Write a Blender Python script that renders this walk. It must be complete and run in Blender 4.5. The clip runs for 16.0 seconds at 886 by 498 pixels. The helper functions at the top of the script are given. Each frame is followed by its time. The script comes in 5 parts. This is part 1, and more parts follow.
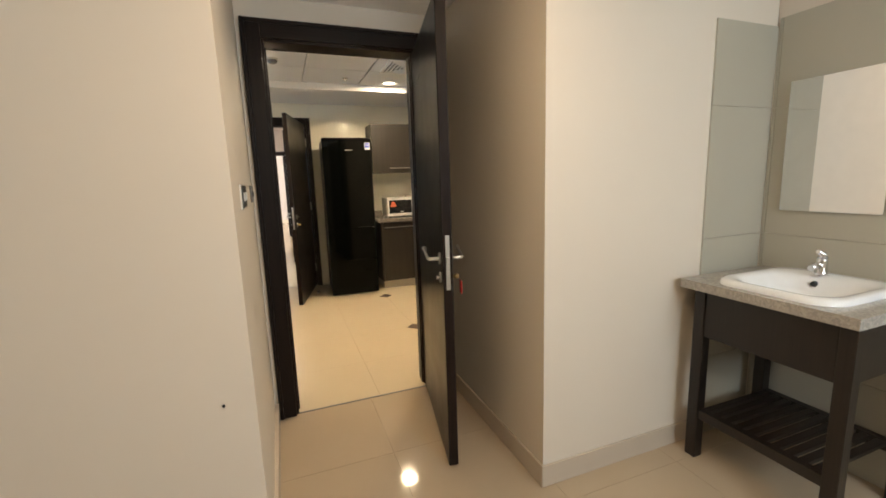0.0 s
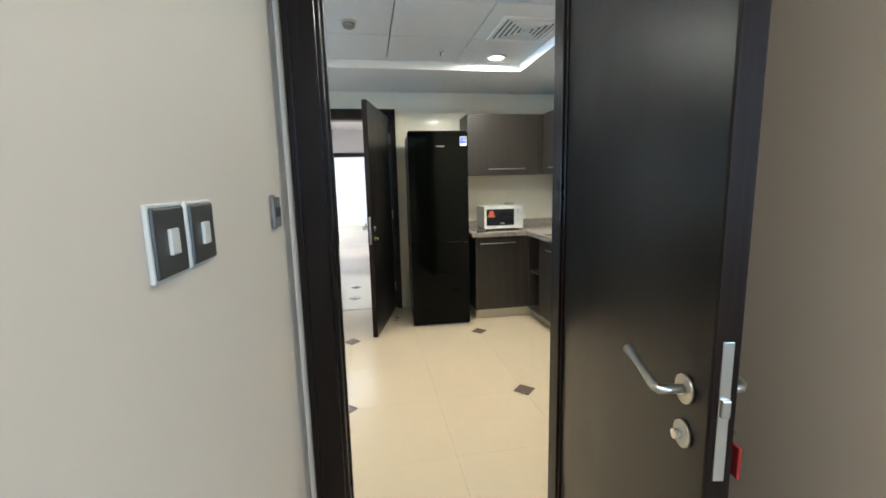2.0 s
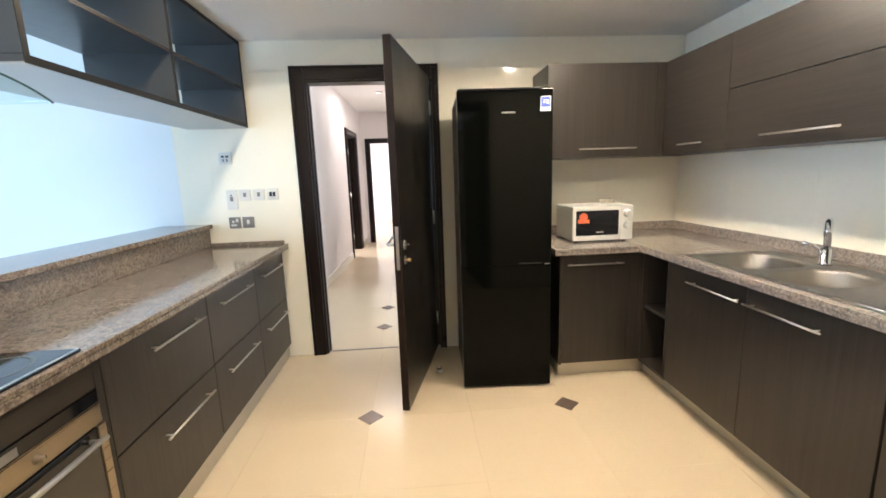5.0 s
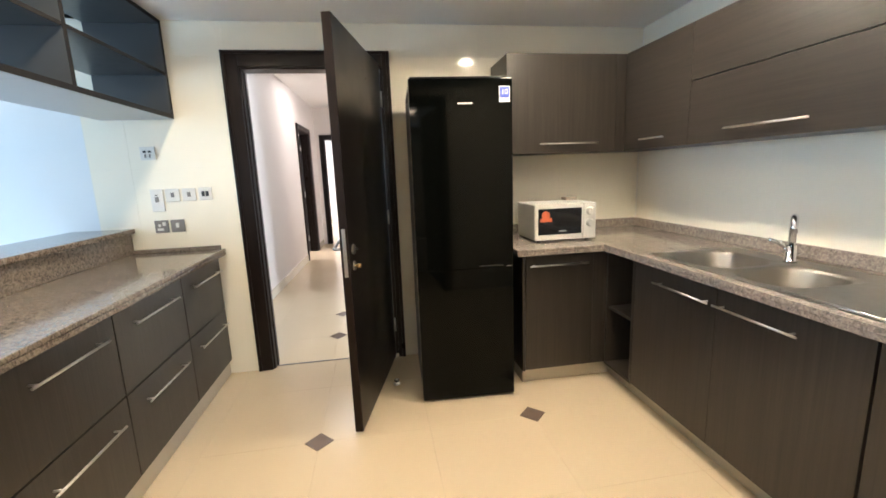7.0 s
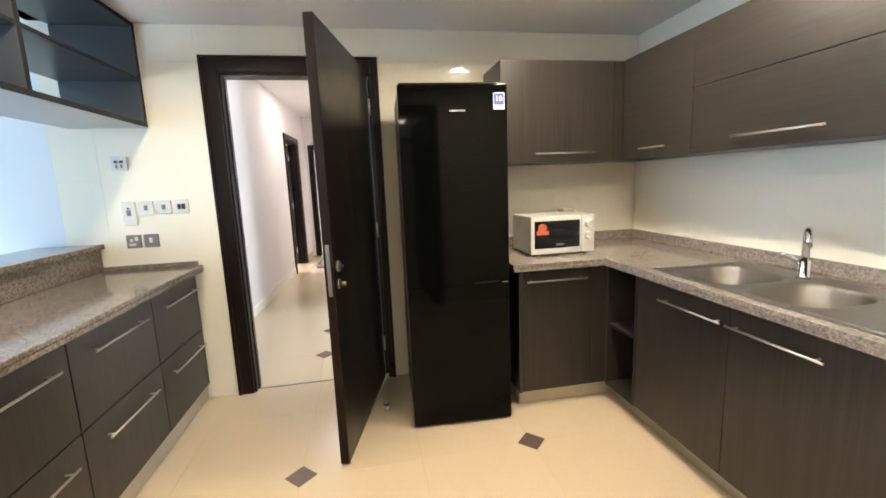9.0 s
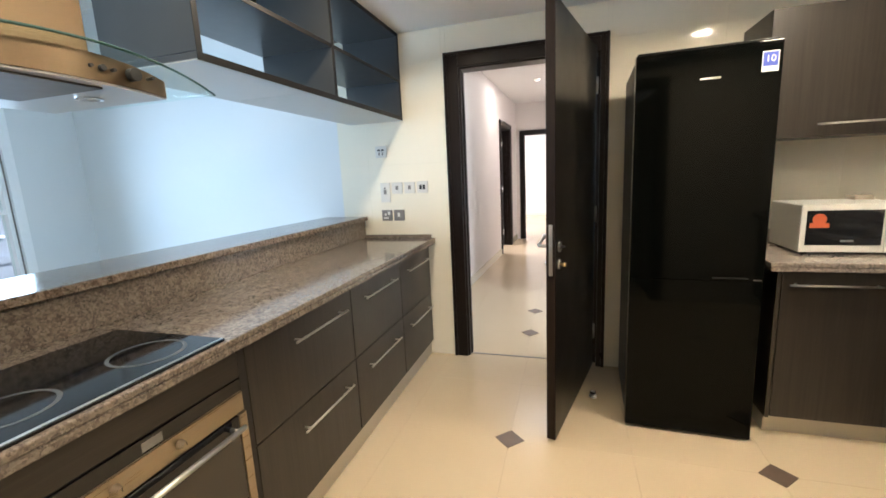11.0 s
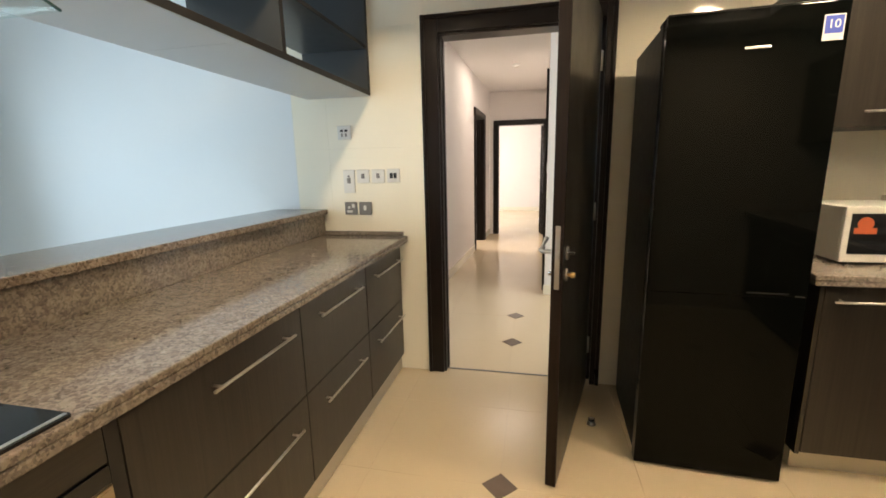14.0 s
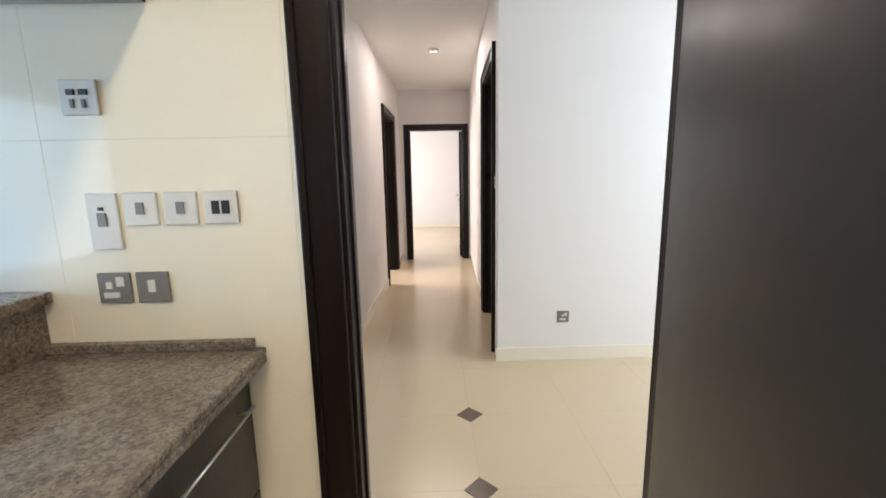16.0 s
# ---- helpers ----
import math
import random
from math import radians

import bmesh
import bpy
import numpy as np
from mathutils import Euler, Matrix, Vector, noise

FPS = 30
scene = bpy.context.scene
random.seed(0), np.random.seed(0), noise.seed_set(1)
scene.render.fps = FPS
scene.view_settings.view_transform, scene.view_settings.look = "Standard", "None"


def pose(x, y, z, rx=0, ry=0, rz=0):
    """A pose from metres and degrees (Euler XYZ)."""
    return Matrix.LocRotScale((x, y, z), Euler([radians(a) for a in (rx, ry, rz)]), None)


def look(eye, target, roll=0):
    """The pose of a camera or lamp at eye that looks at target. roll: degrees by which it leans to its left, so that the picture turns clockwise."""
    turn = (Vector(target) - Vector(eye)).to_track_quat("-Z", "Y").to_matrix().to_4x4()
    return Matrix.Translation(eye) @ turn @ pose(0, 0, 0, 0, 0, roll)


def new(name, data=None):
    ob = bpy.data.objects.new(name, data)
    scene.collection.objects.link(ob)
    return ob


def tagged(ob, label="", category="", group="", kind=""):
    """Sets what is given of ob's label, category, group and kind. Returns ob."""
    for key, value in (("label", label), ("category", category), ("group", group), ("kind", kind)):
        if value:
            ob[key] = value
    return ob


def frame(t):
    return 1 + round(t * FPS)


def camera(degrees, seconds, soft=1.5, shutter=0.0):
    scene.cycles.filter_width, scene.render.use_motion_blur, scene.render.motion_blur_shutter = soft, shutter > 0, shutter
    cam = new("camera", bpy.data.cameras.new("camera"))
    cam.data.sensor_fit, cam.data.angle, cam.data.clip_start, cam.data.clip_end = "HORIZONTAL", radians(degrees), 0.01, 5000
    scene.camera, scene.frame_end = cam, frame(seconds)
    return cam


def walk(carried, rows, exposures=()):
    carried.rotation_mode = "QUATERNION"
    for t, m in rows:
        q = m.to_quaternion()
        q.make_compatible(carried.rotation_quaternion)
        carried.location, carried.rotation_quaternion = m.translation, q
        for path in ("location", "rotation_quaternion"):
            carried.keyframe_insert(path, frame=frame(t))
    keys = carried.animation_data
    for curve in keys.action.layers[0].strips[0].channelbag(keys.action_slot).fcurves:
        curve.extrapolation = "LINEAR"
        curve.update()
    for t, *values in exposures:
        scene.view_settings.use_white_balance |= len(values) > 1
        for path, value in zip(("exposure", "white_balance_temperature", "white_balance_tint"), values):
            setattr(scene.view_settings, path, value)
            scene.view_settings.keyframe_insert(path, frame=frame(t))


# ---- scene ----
cam = camera(93.6, 16.0, soft=1.7)
PATH = [
    (0, (0.14, -0.098, 1.332), (0.842, 1.746, 1.005), -1.9),
    (0.5, (0.132, 0.019, 1.326), (0.698, 1.909, 0.998), -0.9),
    (1, (0.197, 0.289, 1.328), (0.606, 2.22, 1.001), -0.7),
    (1.5, (0.209, 0.63, 1.344), (0.528, 2.581, 1.041), -0.6),
    (2, (0.240, 1.003, 1.352), (0.579, 2.951, 1.049), -1.4),
    (2.5, (0.288, 1.360, 1.356), (0.591, 3.310, 1.032), -1.3),
    (3, (0.289, 1.672, 1.358), (0.587, 3.623, 1.035), -1.9),
    (3.5, (0.334, 1.934, 1.350), (0.549, 3.899, 1.043), -1.6),
    (4, (0.339, 2.166, 1.357), (0.497, 4.132, 1.029), -1.4),
    (6.3, (0.38, 2.46, 1.363), (0.496, 4.422, 0.994), -2.2),
    (6.5, (0.417, 2.479, 1.361), (0.542, 4.439, 0.983), -2.2),
    (7, (0.406, 2.589, 1.348), (0.708, 4.533, 0.987), -2.2),
    (7.5, (0.402, 2.694, 1.35), (0.888, 4.604, 1.009), -2.1),
    (8, (0.431, 2.722, 1.355), (0.989, 4.614, 1.026), -2.0),
    (8.5, (0.441, 2.721, 1.348), (0.939, 4.633, 1.033), -2.2),
    (9, (0.427, 2.73, 1.353), (0.773, 4.674, 1.037), -2.3),
    (9.5, (0.404, 2.729, 1.351), (0.544, 4.699, 1.034), -2.4),
    (10, (0.375, 2.725, 1.35), (0.279, 4.696, 1.025), -2.5),
    (10.2, (0.367, 2.716, 1.346), (0.17, 4.68, 1.021), -2.6),
    (12.3, (0.252, 2.664, 1.337), (-0.626, 4.42, 0.955), -2.6),
    (12.5, (0.258, 2.665, 1.338), (-0.616, 4.423, 0.956), -2.5),
    (13, (0.272, 2.681, 1.335), (-0.519, 4.478, 0.949), -2.1),
    (13.5, (0.294, 2.820, 1.318), (-0.381, 4.663, 0.933), -1.7),
    (14, (0.149, 3.086, 1.315), (-0.272, 5.002, 0.930), -1.2),
    (14.5, (0.080, 3.432, 1.311), (-0.192, 5.371, 0.911), -0.4),
    (15, (-0.045, 3.778, 1.31), (-0.188, 5.735, 0.92), -0.9),
    (15.5, (-0.118, 4.135, 1.316), (-0.172, 6.103, 0.962), -1.3),
    (16, (-0.164, 4.5, 1.334), (-0.126, 6.47, 0.994), -1.1),
]
EXPOSURES = [(0, -0.48, 6900, 10), (1.2, -0.38, 6800, 10), (2.0, -0.22, 5000, 1), (2.5, -0.10, 5400, -2), (3.0, 0.10, 5350, 5), (3.5, 0.20, 4950, 8), (4.0, 0.17, 5250, 10), (6.4, -0.02, 5900, 10), (9.0, 0.06, 5900, 10), (10.2, 0.00, 6000, 10), (12.3, -0.45, 5850, 10), (12.9, -0.50, 6900, 10), (13.5, -0.46, 7400, 10), (14.0, -0.44, 6900, 10), (14.5, -0.44, 6400, 10), (15.2, -0.37, 6000, 10), (16.0, -0.52, 6100, 10)]
walk(cam, [(t, look(eye, target, roll)) for t, eye, target, roll in PATH], EXPOSURES)

# ---- world and light ----
world = bpy.data.worlds.new("sky")
scene.world = world
world.use_nodes = True
_wn = world.node_tree.nodes
_sky = _wn.new("ShaderNodeTexSky")
_sky.sky_type, _sky.sun_disc = "NISHITA", False
_sky.sun_elevation, _sky.sun_rotation = radians(48), radians(200)
world.node_tree.links.new(_sky.outputs[0], _wn["Background"].inputs[0])
_wn["Background"].inputs[1].default_value = 0.15
scene.view_settings.exposure = 0.0

WARM = (1.0, 0.81, 0.56)
DAY = (0.60, 0.81, 1.0)


def lamp(name, kind, m, energy, colour, **settings):
    data = bpy.data.lights.new(name, kind)
    data.energy, data.color = energy, colour
    for key, value in settings.items():
        if key == "size":
            data.size = value
        elif key == "size_y":
            data.size_y = value
        elif key == "shape":
            data.shape = value
        elif key == "angle":
            data.angle = value
        elif key == "spread":
            data.spread = value
    ob = new(name, data)
    ob.matrix_world = m
    return ob


# sun on the building outside, from behind it
lamp("sun", "SUN", look((0, 0, 30), (-28, 14, 4)), 4.2, (1.0, 0.95, 0.93), angle=radians(10))
# daylight in the window openings
lamp("window_daylight", "AREA", look((-4.06, 3.2, 1.25), (0, 3.2, 1.45)), 135, DAY, shape="RECTANGLE", size=3.6, size_y=1.9, spread=radians(130))
# the lobby window is out of view, added to light lobby and hall
lamp("lobby_added_daylight", "AREA", look((3.40, 6.5, 1.45), (0.6, 6.7, 1.3)), 104, (0.90, 0.95, 1.0), shape="RECTANGLE", size=1.2, size_y=1.7)
# unseen bedroom window, added to brighten the end room
lamp("bedroom_added_daylight", "AREA", look((-2.2, 13.6, 1.4), (0, 13.6, 1.2)), 170, (1.0, 0.93, 0.90), shape="RECTANGLE", size=2.4, size_y=1.7)
# side room light and window are unseen, added to brighten the hall
lamp("side_room_added_daylight", "AREA", look((-2.25, 10.15, 1.5), (-0.2, 10.0, 0.9)), 115, (1.0, 0.86, 0.78), shape="RECTANGLE", size=1.1, size_y=1.3)
# no window is known here; added for the bluish light by the vanity
lamp("wash_room_added_daylight", "AREA", look((1.55, -1.52, 1.7), (1.0, 1.6, 1.2)), 54, (0.76, 0.89, 1.0), shape="RECTANGLE", size=1.0, size_y=0.9)
KITCHEN_LAMPS = [(1.33, 4.49, 35), (-0.45, 4.53, 18), (1.33, 3.20, 35), (-0.45, 3.22, 19)]
for lx, ly, watts in KITCHEN_LAMPS:
    lamp("downlight_bulb", "AREA", look((lx, ly, 2.366), (lx, ly, 0)), watts, WARM, shape="DISK", size=0.15)
# no wash room lamp is known; warm fill added for its walls
lamp("wash_room_fill", "AREA", look((0.30, -0.10, 2.24), (0.30, -0.10, 0)), 9, (1.0, 0.75, 0.49), shape="DISK", size=0.25)
# added fill without a fitting, brightens the passage's east wall
lamp("passage_fill", "AREA", look((0.62, 0.70, 2.25), (0.62, 0.70, 0)), 13, (1.0, 0.77, 0.52), shape="DISK", size=0.2)
# broad unseen fill added to brighten hall walls and ceiling
lamp("hall_fill", "AREA", look((-0.16, 9.0, 2.66), (-0.16, 9.0, 0)), 18, (1.0, 0.86, 0.76), shape="DISK", size=0.80)


# ---- materials ----
class Nodes:
    def __init__(self, name):
        self.mat = bpy.data.materials.new(name)
        self.mat.use_nodes = True
        self.t = self.mat.node_tree
        self.b = self.t.nodes["Principled BSDF"]

    def add(self, kind, **inputs):
        n = self.t.nodes.new(kind)
        for key, value in inputs.items():
            n.inputs[key.replace("_", " ")].default_value = value
        return n

    def link(self, a, b):
        self.t.links.new(a, b)

    def coords(self, scale=(1, 1, 1), world=False):
        m = self.add("ShaderNodeMapping")
        m.inputs["Scale"].default_value = scale
        if world:
            self.link(self.t.nodes.new("ShaderNodeNewGeometry").outputs["Position"], m.inputs["Vector"])
        else:
            self.link(self.t.nodes.new("ShaderNodeTexCoord").outputs["Object"], m.inputs["Vector"])
        return m.outputs["Vector"]

    def noise(self, vec, scale, detail=4, rough=0.55):
        n = self.add("ShaderNodeTexNoise", Scale=scale, Detail=detail, Roughness=rough)
        self.link(vec, n.inputs["Vector"])
        return n.outputs["Fac"]

    def ramp(self, fac, stops):
        n = self.t.nodes.new("ShaderNodeValToRGB")
        e = n.color_ramp.elements
        while len(e) < len(stops):
            e.new(0.5)
        for el, (p, c) in zip(e, stops):
            el.position, el.color = p, (*c, 1)
        self.link(fac, n.inputs["Fac"])
        return n.outputs["Color"]

    def mix(self, fac, a, b, mode="MIX"):
        n = self.t.nodes.new("ShaderNodeMix")
        n.data_type, n.blend_type = "RGBA", mode
        for sock, v in ((n.inputs[0], fac), (n.inputs[6], a), (n.inputs[7], b)):
            if isinstance(v, (int, float)):
                sock.default_value = v
            elif isinstance(v, tuple):
                sock.default_value = (*v, 1)
            else:
                self.link(v, sock)
        return n.outputs[2]

    def range(self, fac, lo, hi):
        n = self.t.nodes.new("ShaderNodeMapRange")
        n.inputs["To Min"].default_value, n.inputs["To Max"].default_value = lo, hi
        self.link(fac, n.inputs["Value"])
        return n.outputs["Result"]

    def colour(self, v):
        if isinstance(v, tuple):
            self.b.inputs["Base Color"].default_value = (*v, 1)
        else:
            self.link(v, self.b.inputs["Base Color"])
        return self

    def rough(self, v):
        if isinstance(v, (int, float)):
            self.b.inputs["Roughness"].default_value = v
        else:
            self.link(v, self.b.inputs["Roughness"])
        return self

    def bump(self, height, strength=0.2, distance=0.002):
        n = self.add("ShaderNodeBump", Strength=strength, Distance=distance)
        self.link(height, n.inputs["Height"])
        self.link(n.outputs["Normal"], self.b.inputs["Normal"])
        return self

    def set(self, **inputs):
        for key, value in inputs.items():
            self.b.inputs[key.replace("_", " ")].default_value = value
        return self


def paint(name, base, rough=0.6, dirt=0.06):
    n = Nodes(name)
    v = n.coords(world=True)
    big, small = n.noise(v, 0.9, 3), n.noise(v, 9, 5)
    dark = tuple(c * (1 - dirt) for c in base)
    c = n.mix(big, dark, base)
    c = n.mix(n.range(small, 0, 0.25), c, tuple(c_ * 0.96 for c_ in base))
    n.colour(c).rough(n.range(small, rough - 0.06, rough + 0.08))
    return n.bump(n.noise(v, 260, 2), 0.08, 0.001).mat


def glazed(name, base, rough=0.1, vary=0.05, bump=0.05, scale=1.0):
    n = Nodes(name)
    v = n.coords(world=True)
    cloud, fine = n.noise(v, 2.2 * scale, 4), n.noise(v, 38 * scale, 5)
    info = n.t.nodes.new("ShaderNodeObjectInfo")
    c = n.mix(cloud, tuple(x * (1 - vary) for x in base), tuple(min(1, x * (1 + vary)) for x in base))
    c = n.mix(n.range(fine, 0, 0.10), c, tuple(x * 0.95 for x in base))
    c = n.mix(n.range(info.outputs["Random"], 0, 0.18), c, tuple(x * 0.93 for x in base))
    n.colour(c).rough(n.range(cloud, rough * 0.8, rough * 1.25))
    return n.bump(n.noise(v, 7, 3), bump, 0.004).mat


def wood(name, dark, light, grain, rough=0.35, bump=0.25, scale=1.0):
    """grain: the axis along which the fibres run."""
    n = Nodes(name)
    k = {"x": (1.2, 34, 34), "y": (34, 1.2, 34), "z": (34, 34, 1.2)}[grain]
    v = n.coords(tuple(a * scale for a in k))
    v2 = n.coords(tuple((a * 3.2 if a > 2 else a * 2.0) * scale for a in k))
    a, b = n.noise(v, 1.0, 6, 0.65), n.noise(v2, 1.0, 4, 0.7)
    m = n.mix(0.5, n.ramp(a, [(0.32, (0, 0, 0)), (0.68, (1, 1, 1))]), n.ramp(b, [(0.35, (0, 0, 0)), (0.66, (1, 1, 1))]))
    info = n.t.nodes.new("ShaderNodeObjectInfo")
    c = n.mix(m, dark, light)
    c = n.mix(n.range(info.outputs["Random"], 0, 0.2), c, dark)
    smudge = n.noise(n.coords(), 5, 3)
    n.colour(c).rough(n.range(smudge, rough - 0.06, rough + 0.1))
    return n.bump(m, bump, 0.0012).mat


def granite(name, gain=1.0, green=0.96, blue=0.91, even=0.0):
    n = Nodes(name)
    v = n.coords(world=True)
    vo = n.add("ShaderNodeTexVoronoi", Scale=150.0)
    warp = n.add("ShaderNodeVectorMath")
    warp.operation = "ADD"
    nz = n.add("ShaderNodeTexNoise", Scale=60.0, Detail=3.0)
    n.link(v, nz.inputs["Vector"])
    sc = n.add("ShaderNodeVectorMath")
    sc.operation = "SCALE"
    sc.inputs["Scale"].default_value = 0.018
    n.link(nz.outputs["Color"], sc.inputs[0])
    n.link(v, warp.inputs[0])
    n.link(sc.outputs[0], warp.inputs[1])
    n.link(warp.outputs[0], vo.inputs["Vector"])
    grains = n.t.nodes.new("ShaderNodeSeparateColor")
    n.link(vo.outputs["Color"], grains.inputs[0])
    base = n.ramp(grains.outputs[0], [(0.0, (0.03, 0.024, 0.02)), (0.22, (0.09, 0.068, 0.054)), (0.48, (0.155, 0.122, 0.098)), (0.74, (0.225, 0.188, 0.158)), (1.0, (0.28, 0.245, 0.215))])
    patch = n.ramp(n.noise(v, 34, 5, 0.75), [(0.42, (0.085, 0.066, 0.052)), (0.57, (0.23, 0.19, 0.155))])
    c = n.mix(0.42, base, patch)
    if gain != 1.0:
        c = n.mix(1.0, c, (gain, gain * green, gain * blue), "MULTIPLY")
    flecks = n.ramp(n.noise(v, 150, 3, 0.6), [(0.33, (1, 1, 1)), (0.39, (0, 0, 0))])
    c = n.mix(n.range(flecks, 0, 0.6), c, (0.02, 0.016, 0.014))
    if even:
        c = n.mix(even, c, (0.16 * gain, 0.16 * gain * green, 0.16 * gain * blue))
    n.colour(c).rough(n.range(n.noise(v, 30, 3), 0.07, 0.16))
    return n.bump(n.noise(v, 90, 2), 0.05, 0.001).mat


def metal(name, base, rough, axis=None):
    n = Nodes(name)
    n.set(Metallic=1.0)
    k = {"x": (2, 300, 300), "y": (300, 2, 300), "z": (300, 300, 2), None: (30, 30, 30)}[axis]
    f = n.noise(n.coords(k), 1.0, 3)
    n.colour(n.mix(f, tuple(c * 0.85 for c in base), base)).rough(n.range(f, rough * 0.8, rough * 1.3))
    return n.bump(f, 0.05, 0.0005).mat


def plain(name, base, rough=0.4, **extra):
    n = Nodes(name)
    f = n.noise(n.coords(), 22, 3)
    n.colour(n.mix(f, tuple(c * 0.92 for c in base), base)).rough(n.range(f, rough * 0.85, rough * 1.2)).set(**extra)
    return n.mat


def glow(name, colour, strength):
    n = Nodes(name)
    n.colour(colour).set(Emission_Color=(*colour, 1), Emission_Strength=strength)
    return n.mat


M_WHITE = paint("white_wall_paint", (0.80, 0.79, 0.77))
# white paint; the blue of the daylight on it is put into the colour
M_LIVING = paint("blue_daylit_white_paint", (0.70, 0.73, 0.75))
M_HALL = paint("hall_wall_paint", (0.80, 0.765, 0.74))
M_TAN = paint("cream_wall_paint", (0.72, 0.64, 0.54))
M_CEIL = paint("ceiling_paint", (0.86, 0.85, 0.83), 0.7, 0.04)
M_PANEL = paint("ceiling_panel", (0.74, 0.75, 0.76), 0.5, 0.05)
M_TILE = glazed("cream_glazed_tile", (0.83, 0.785, 0.66), 0.07, 0.03, 0.04)
M_FLOOR = glazed("cream_polished_tile", (0.61, 0.50, 0.345), 0.20, 0.04, 0.03)
M_TANFLOOR = glazed("tan_polished_tile", (0.47, 0.37, 0.26), 0.06, 0.05, 0.03)
M_GREYTILE = glazed("grey_green_tile", (0.44, 0.41, 0.335), 0.14, 0.04, 0.03)
M_TANTILE = glazed("cream_wash_tile", (0.66, 0.59, 0.49), 0.12, 0.03, 0.03)
M_GROUT = paint("grout", (0.60, 0.53, 0.41), 0.85)
M_SKIRT = glazed("beige_skirting_tile", (0.55, 0.47, 0.38), 0.2)
M_INLAY = glazed("brown_stone_inlay", (0.13, 0.095, 0.075), 0.22, 0.3, 0.1, 4)
M_CAB_Z = wood("wenge_laminate_upright", (0.0180, 0.0148, 0.0118), (0.0410, 0.0340, 0.0272), "z", 0.34)
M_CAB_Y = wood("wenge_laminate_long", (0.0180, 0.0148, 0.0118), (0.0410, 0.0340, 0.0272), "y", 0.34)
M_DOOR = wood("dark_stained_door", (0.004, 0.0033, 0.003), (0.009, 0.0068, 0.0058), "z", 0.29, 0.004)
M_DOOR.node_tree.nodes["Principled BSDF"].inputs["Specular IOR Level"].default_value = 0.40
M_EDGE = wood("brown_lipping", (0.010, 0.006, 0.0045), (0.025, 0.0152, 0.011), "z", 0.45, 0.1)
M_CASE = wood("dark_stained_casing", (0.007, 0.0045, 0.004), (0.018, 0.011, 0.0085), "z", 0.28, 0.12)
M_CASEH = wood("dark_stained_head", (0.007, 0.0045, 0.004), (0.018, 0.011, 0.0085), "x", 0.28, 0.12)
M_EDGE.node_tree.nodes["Principled BSDF"].inputs["Specular IOR Level"].default_value = 0.12
for _m in (M_CASE, M_CASEH):
    _m.node_tree.nodes["Principled BSDF"].inputs["Specular IOR Level"].default_value = 0.22
M_DARKCARC = plain("dark_carcass", (0.012, 0.010, 0.009), 0.5)
M_SHELF = plain("grey_black_laminate", (0.055, 0.059, 0.063), 0.30, Specular_IOR_Level=0.5)
M_EDGEBAND = plain("black_edge_band", (0.010, 0.009, 0.009), 0.45, Specular_IOR_Level=0.2)
M_FILTER = plain("filter_mesh_grey", (0.13, 0.115, 0.095), 0.6, Specular_IOR_Level=0.2)
M_GLASSEDGE = plain("green_glass_edge", (0.06, 0.12, 0.11), 0.15)
M_SHELFUNDER = plain("pale_grey_underside", (0.45, 0.46, 0.46), 0.3)
M_GRANITE = granite("brown_granite", 1.18, 0.97, 0.92, 0.22)
M_GRANITE_EAST = granite("grey_brown_granite", 1.55, 0.985, 0.96, 0.3)
M_PALEGRANITE = granite("pale_grey_granite", 2.3, 0.99, 0.95, 0.65)
M_LEDGE = granite("ledge_granite", 1.18)
M_LEDGE.node_tree.nodes["Principled BSDF"].inputs["Specular IOR Level"].default_value = 0.28
# the warm kitchen's reflection is put into the brown of these two steels
M_STEEL = metal("brushed_steel", (0.42, 0.35, 0.26), 0.28, "y")
M_HOODSTEEL = metal("warm_reflection_steel", (0.21, 0.150, 0.092), 0.36, "y")
M_SATIN = metal("satin_steel", (0.70, 0.69, 0.66), 0.3)
M_SINK = metal("sink_steel", (0.34, 0.315, 0.28), 0.42)
M_BRASS = metal("worn_brass", (0.62, 0.45, 0.20), 0.3)
M_CHROME = metal("chrome", (0.85, 0.85, 0.86), 0.08)
M_KICK = metal("aluminium_plinth", (0.62, 0.60, 0.56), 0.38, "y")
M_FRIDGE = plain("gloss_black_fridge", (0.002, 0.0024, 0.002), 0.05, Specular_IOR_Level=0.11)
M_FRIDGESIDE = plain("black_fridge_side", (0.0025, 0.0025, 0.0025), 0.35, Specular_IOR_Level=0.08)
M_BLACKGLASS = plain("black_glass", (0.008, 0.009, 0.011), 0.06)
M_OVENGLASS = plain("oven_glass", (0.05, 0.042, 0.034), 0.1)
M_RING = plain("hob_ring_print", (0.09, 0.095, 0.10), 0.25)
M_WHITEPL = plain("white_plastic", (0.68, 0.67, 0.63), 0.3)
M_CERAMIC = plain("white_ceramic", (0.86, 0.86, 0.86), 0.08)
M_GREYPL = plain("grey_metal_plate", (0.20, 0.19, 0.18), 0.35)
M_DARKPLATE = plain("dark_metal_plate", (0.055, 0.055, 0.052), 0.35)
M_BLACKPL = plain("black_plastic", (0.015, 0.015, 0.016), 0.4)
M_RED = plain("red_plastic", (0.42, 0.03, 0.025), 0.4)
M_ORANGE = plain("orange_red_sticker", (0.55, 0.12, 0.05), 0.5)
M_BLUE = plain("blue_sticker", (0.05, 0.08, 0.40), 0.4)
M_MIRROR = plain("mirror_silver", (0.92, 0.92, 0.92), 0.01, Metallic=1.0)
M_WINFRAME = plain("white_window_frame", (0.86, 0.88, 0.90), 0.3)
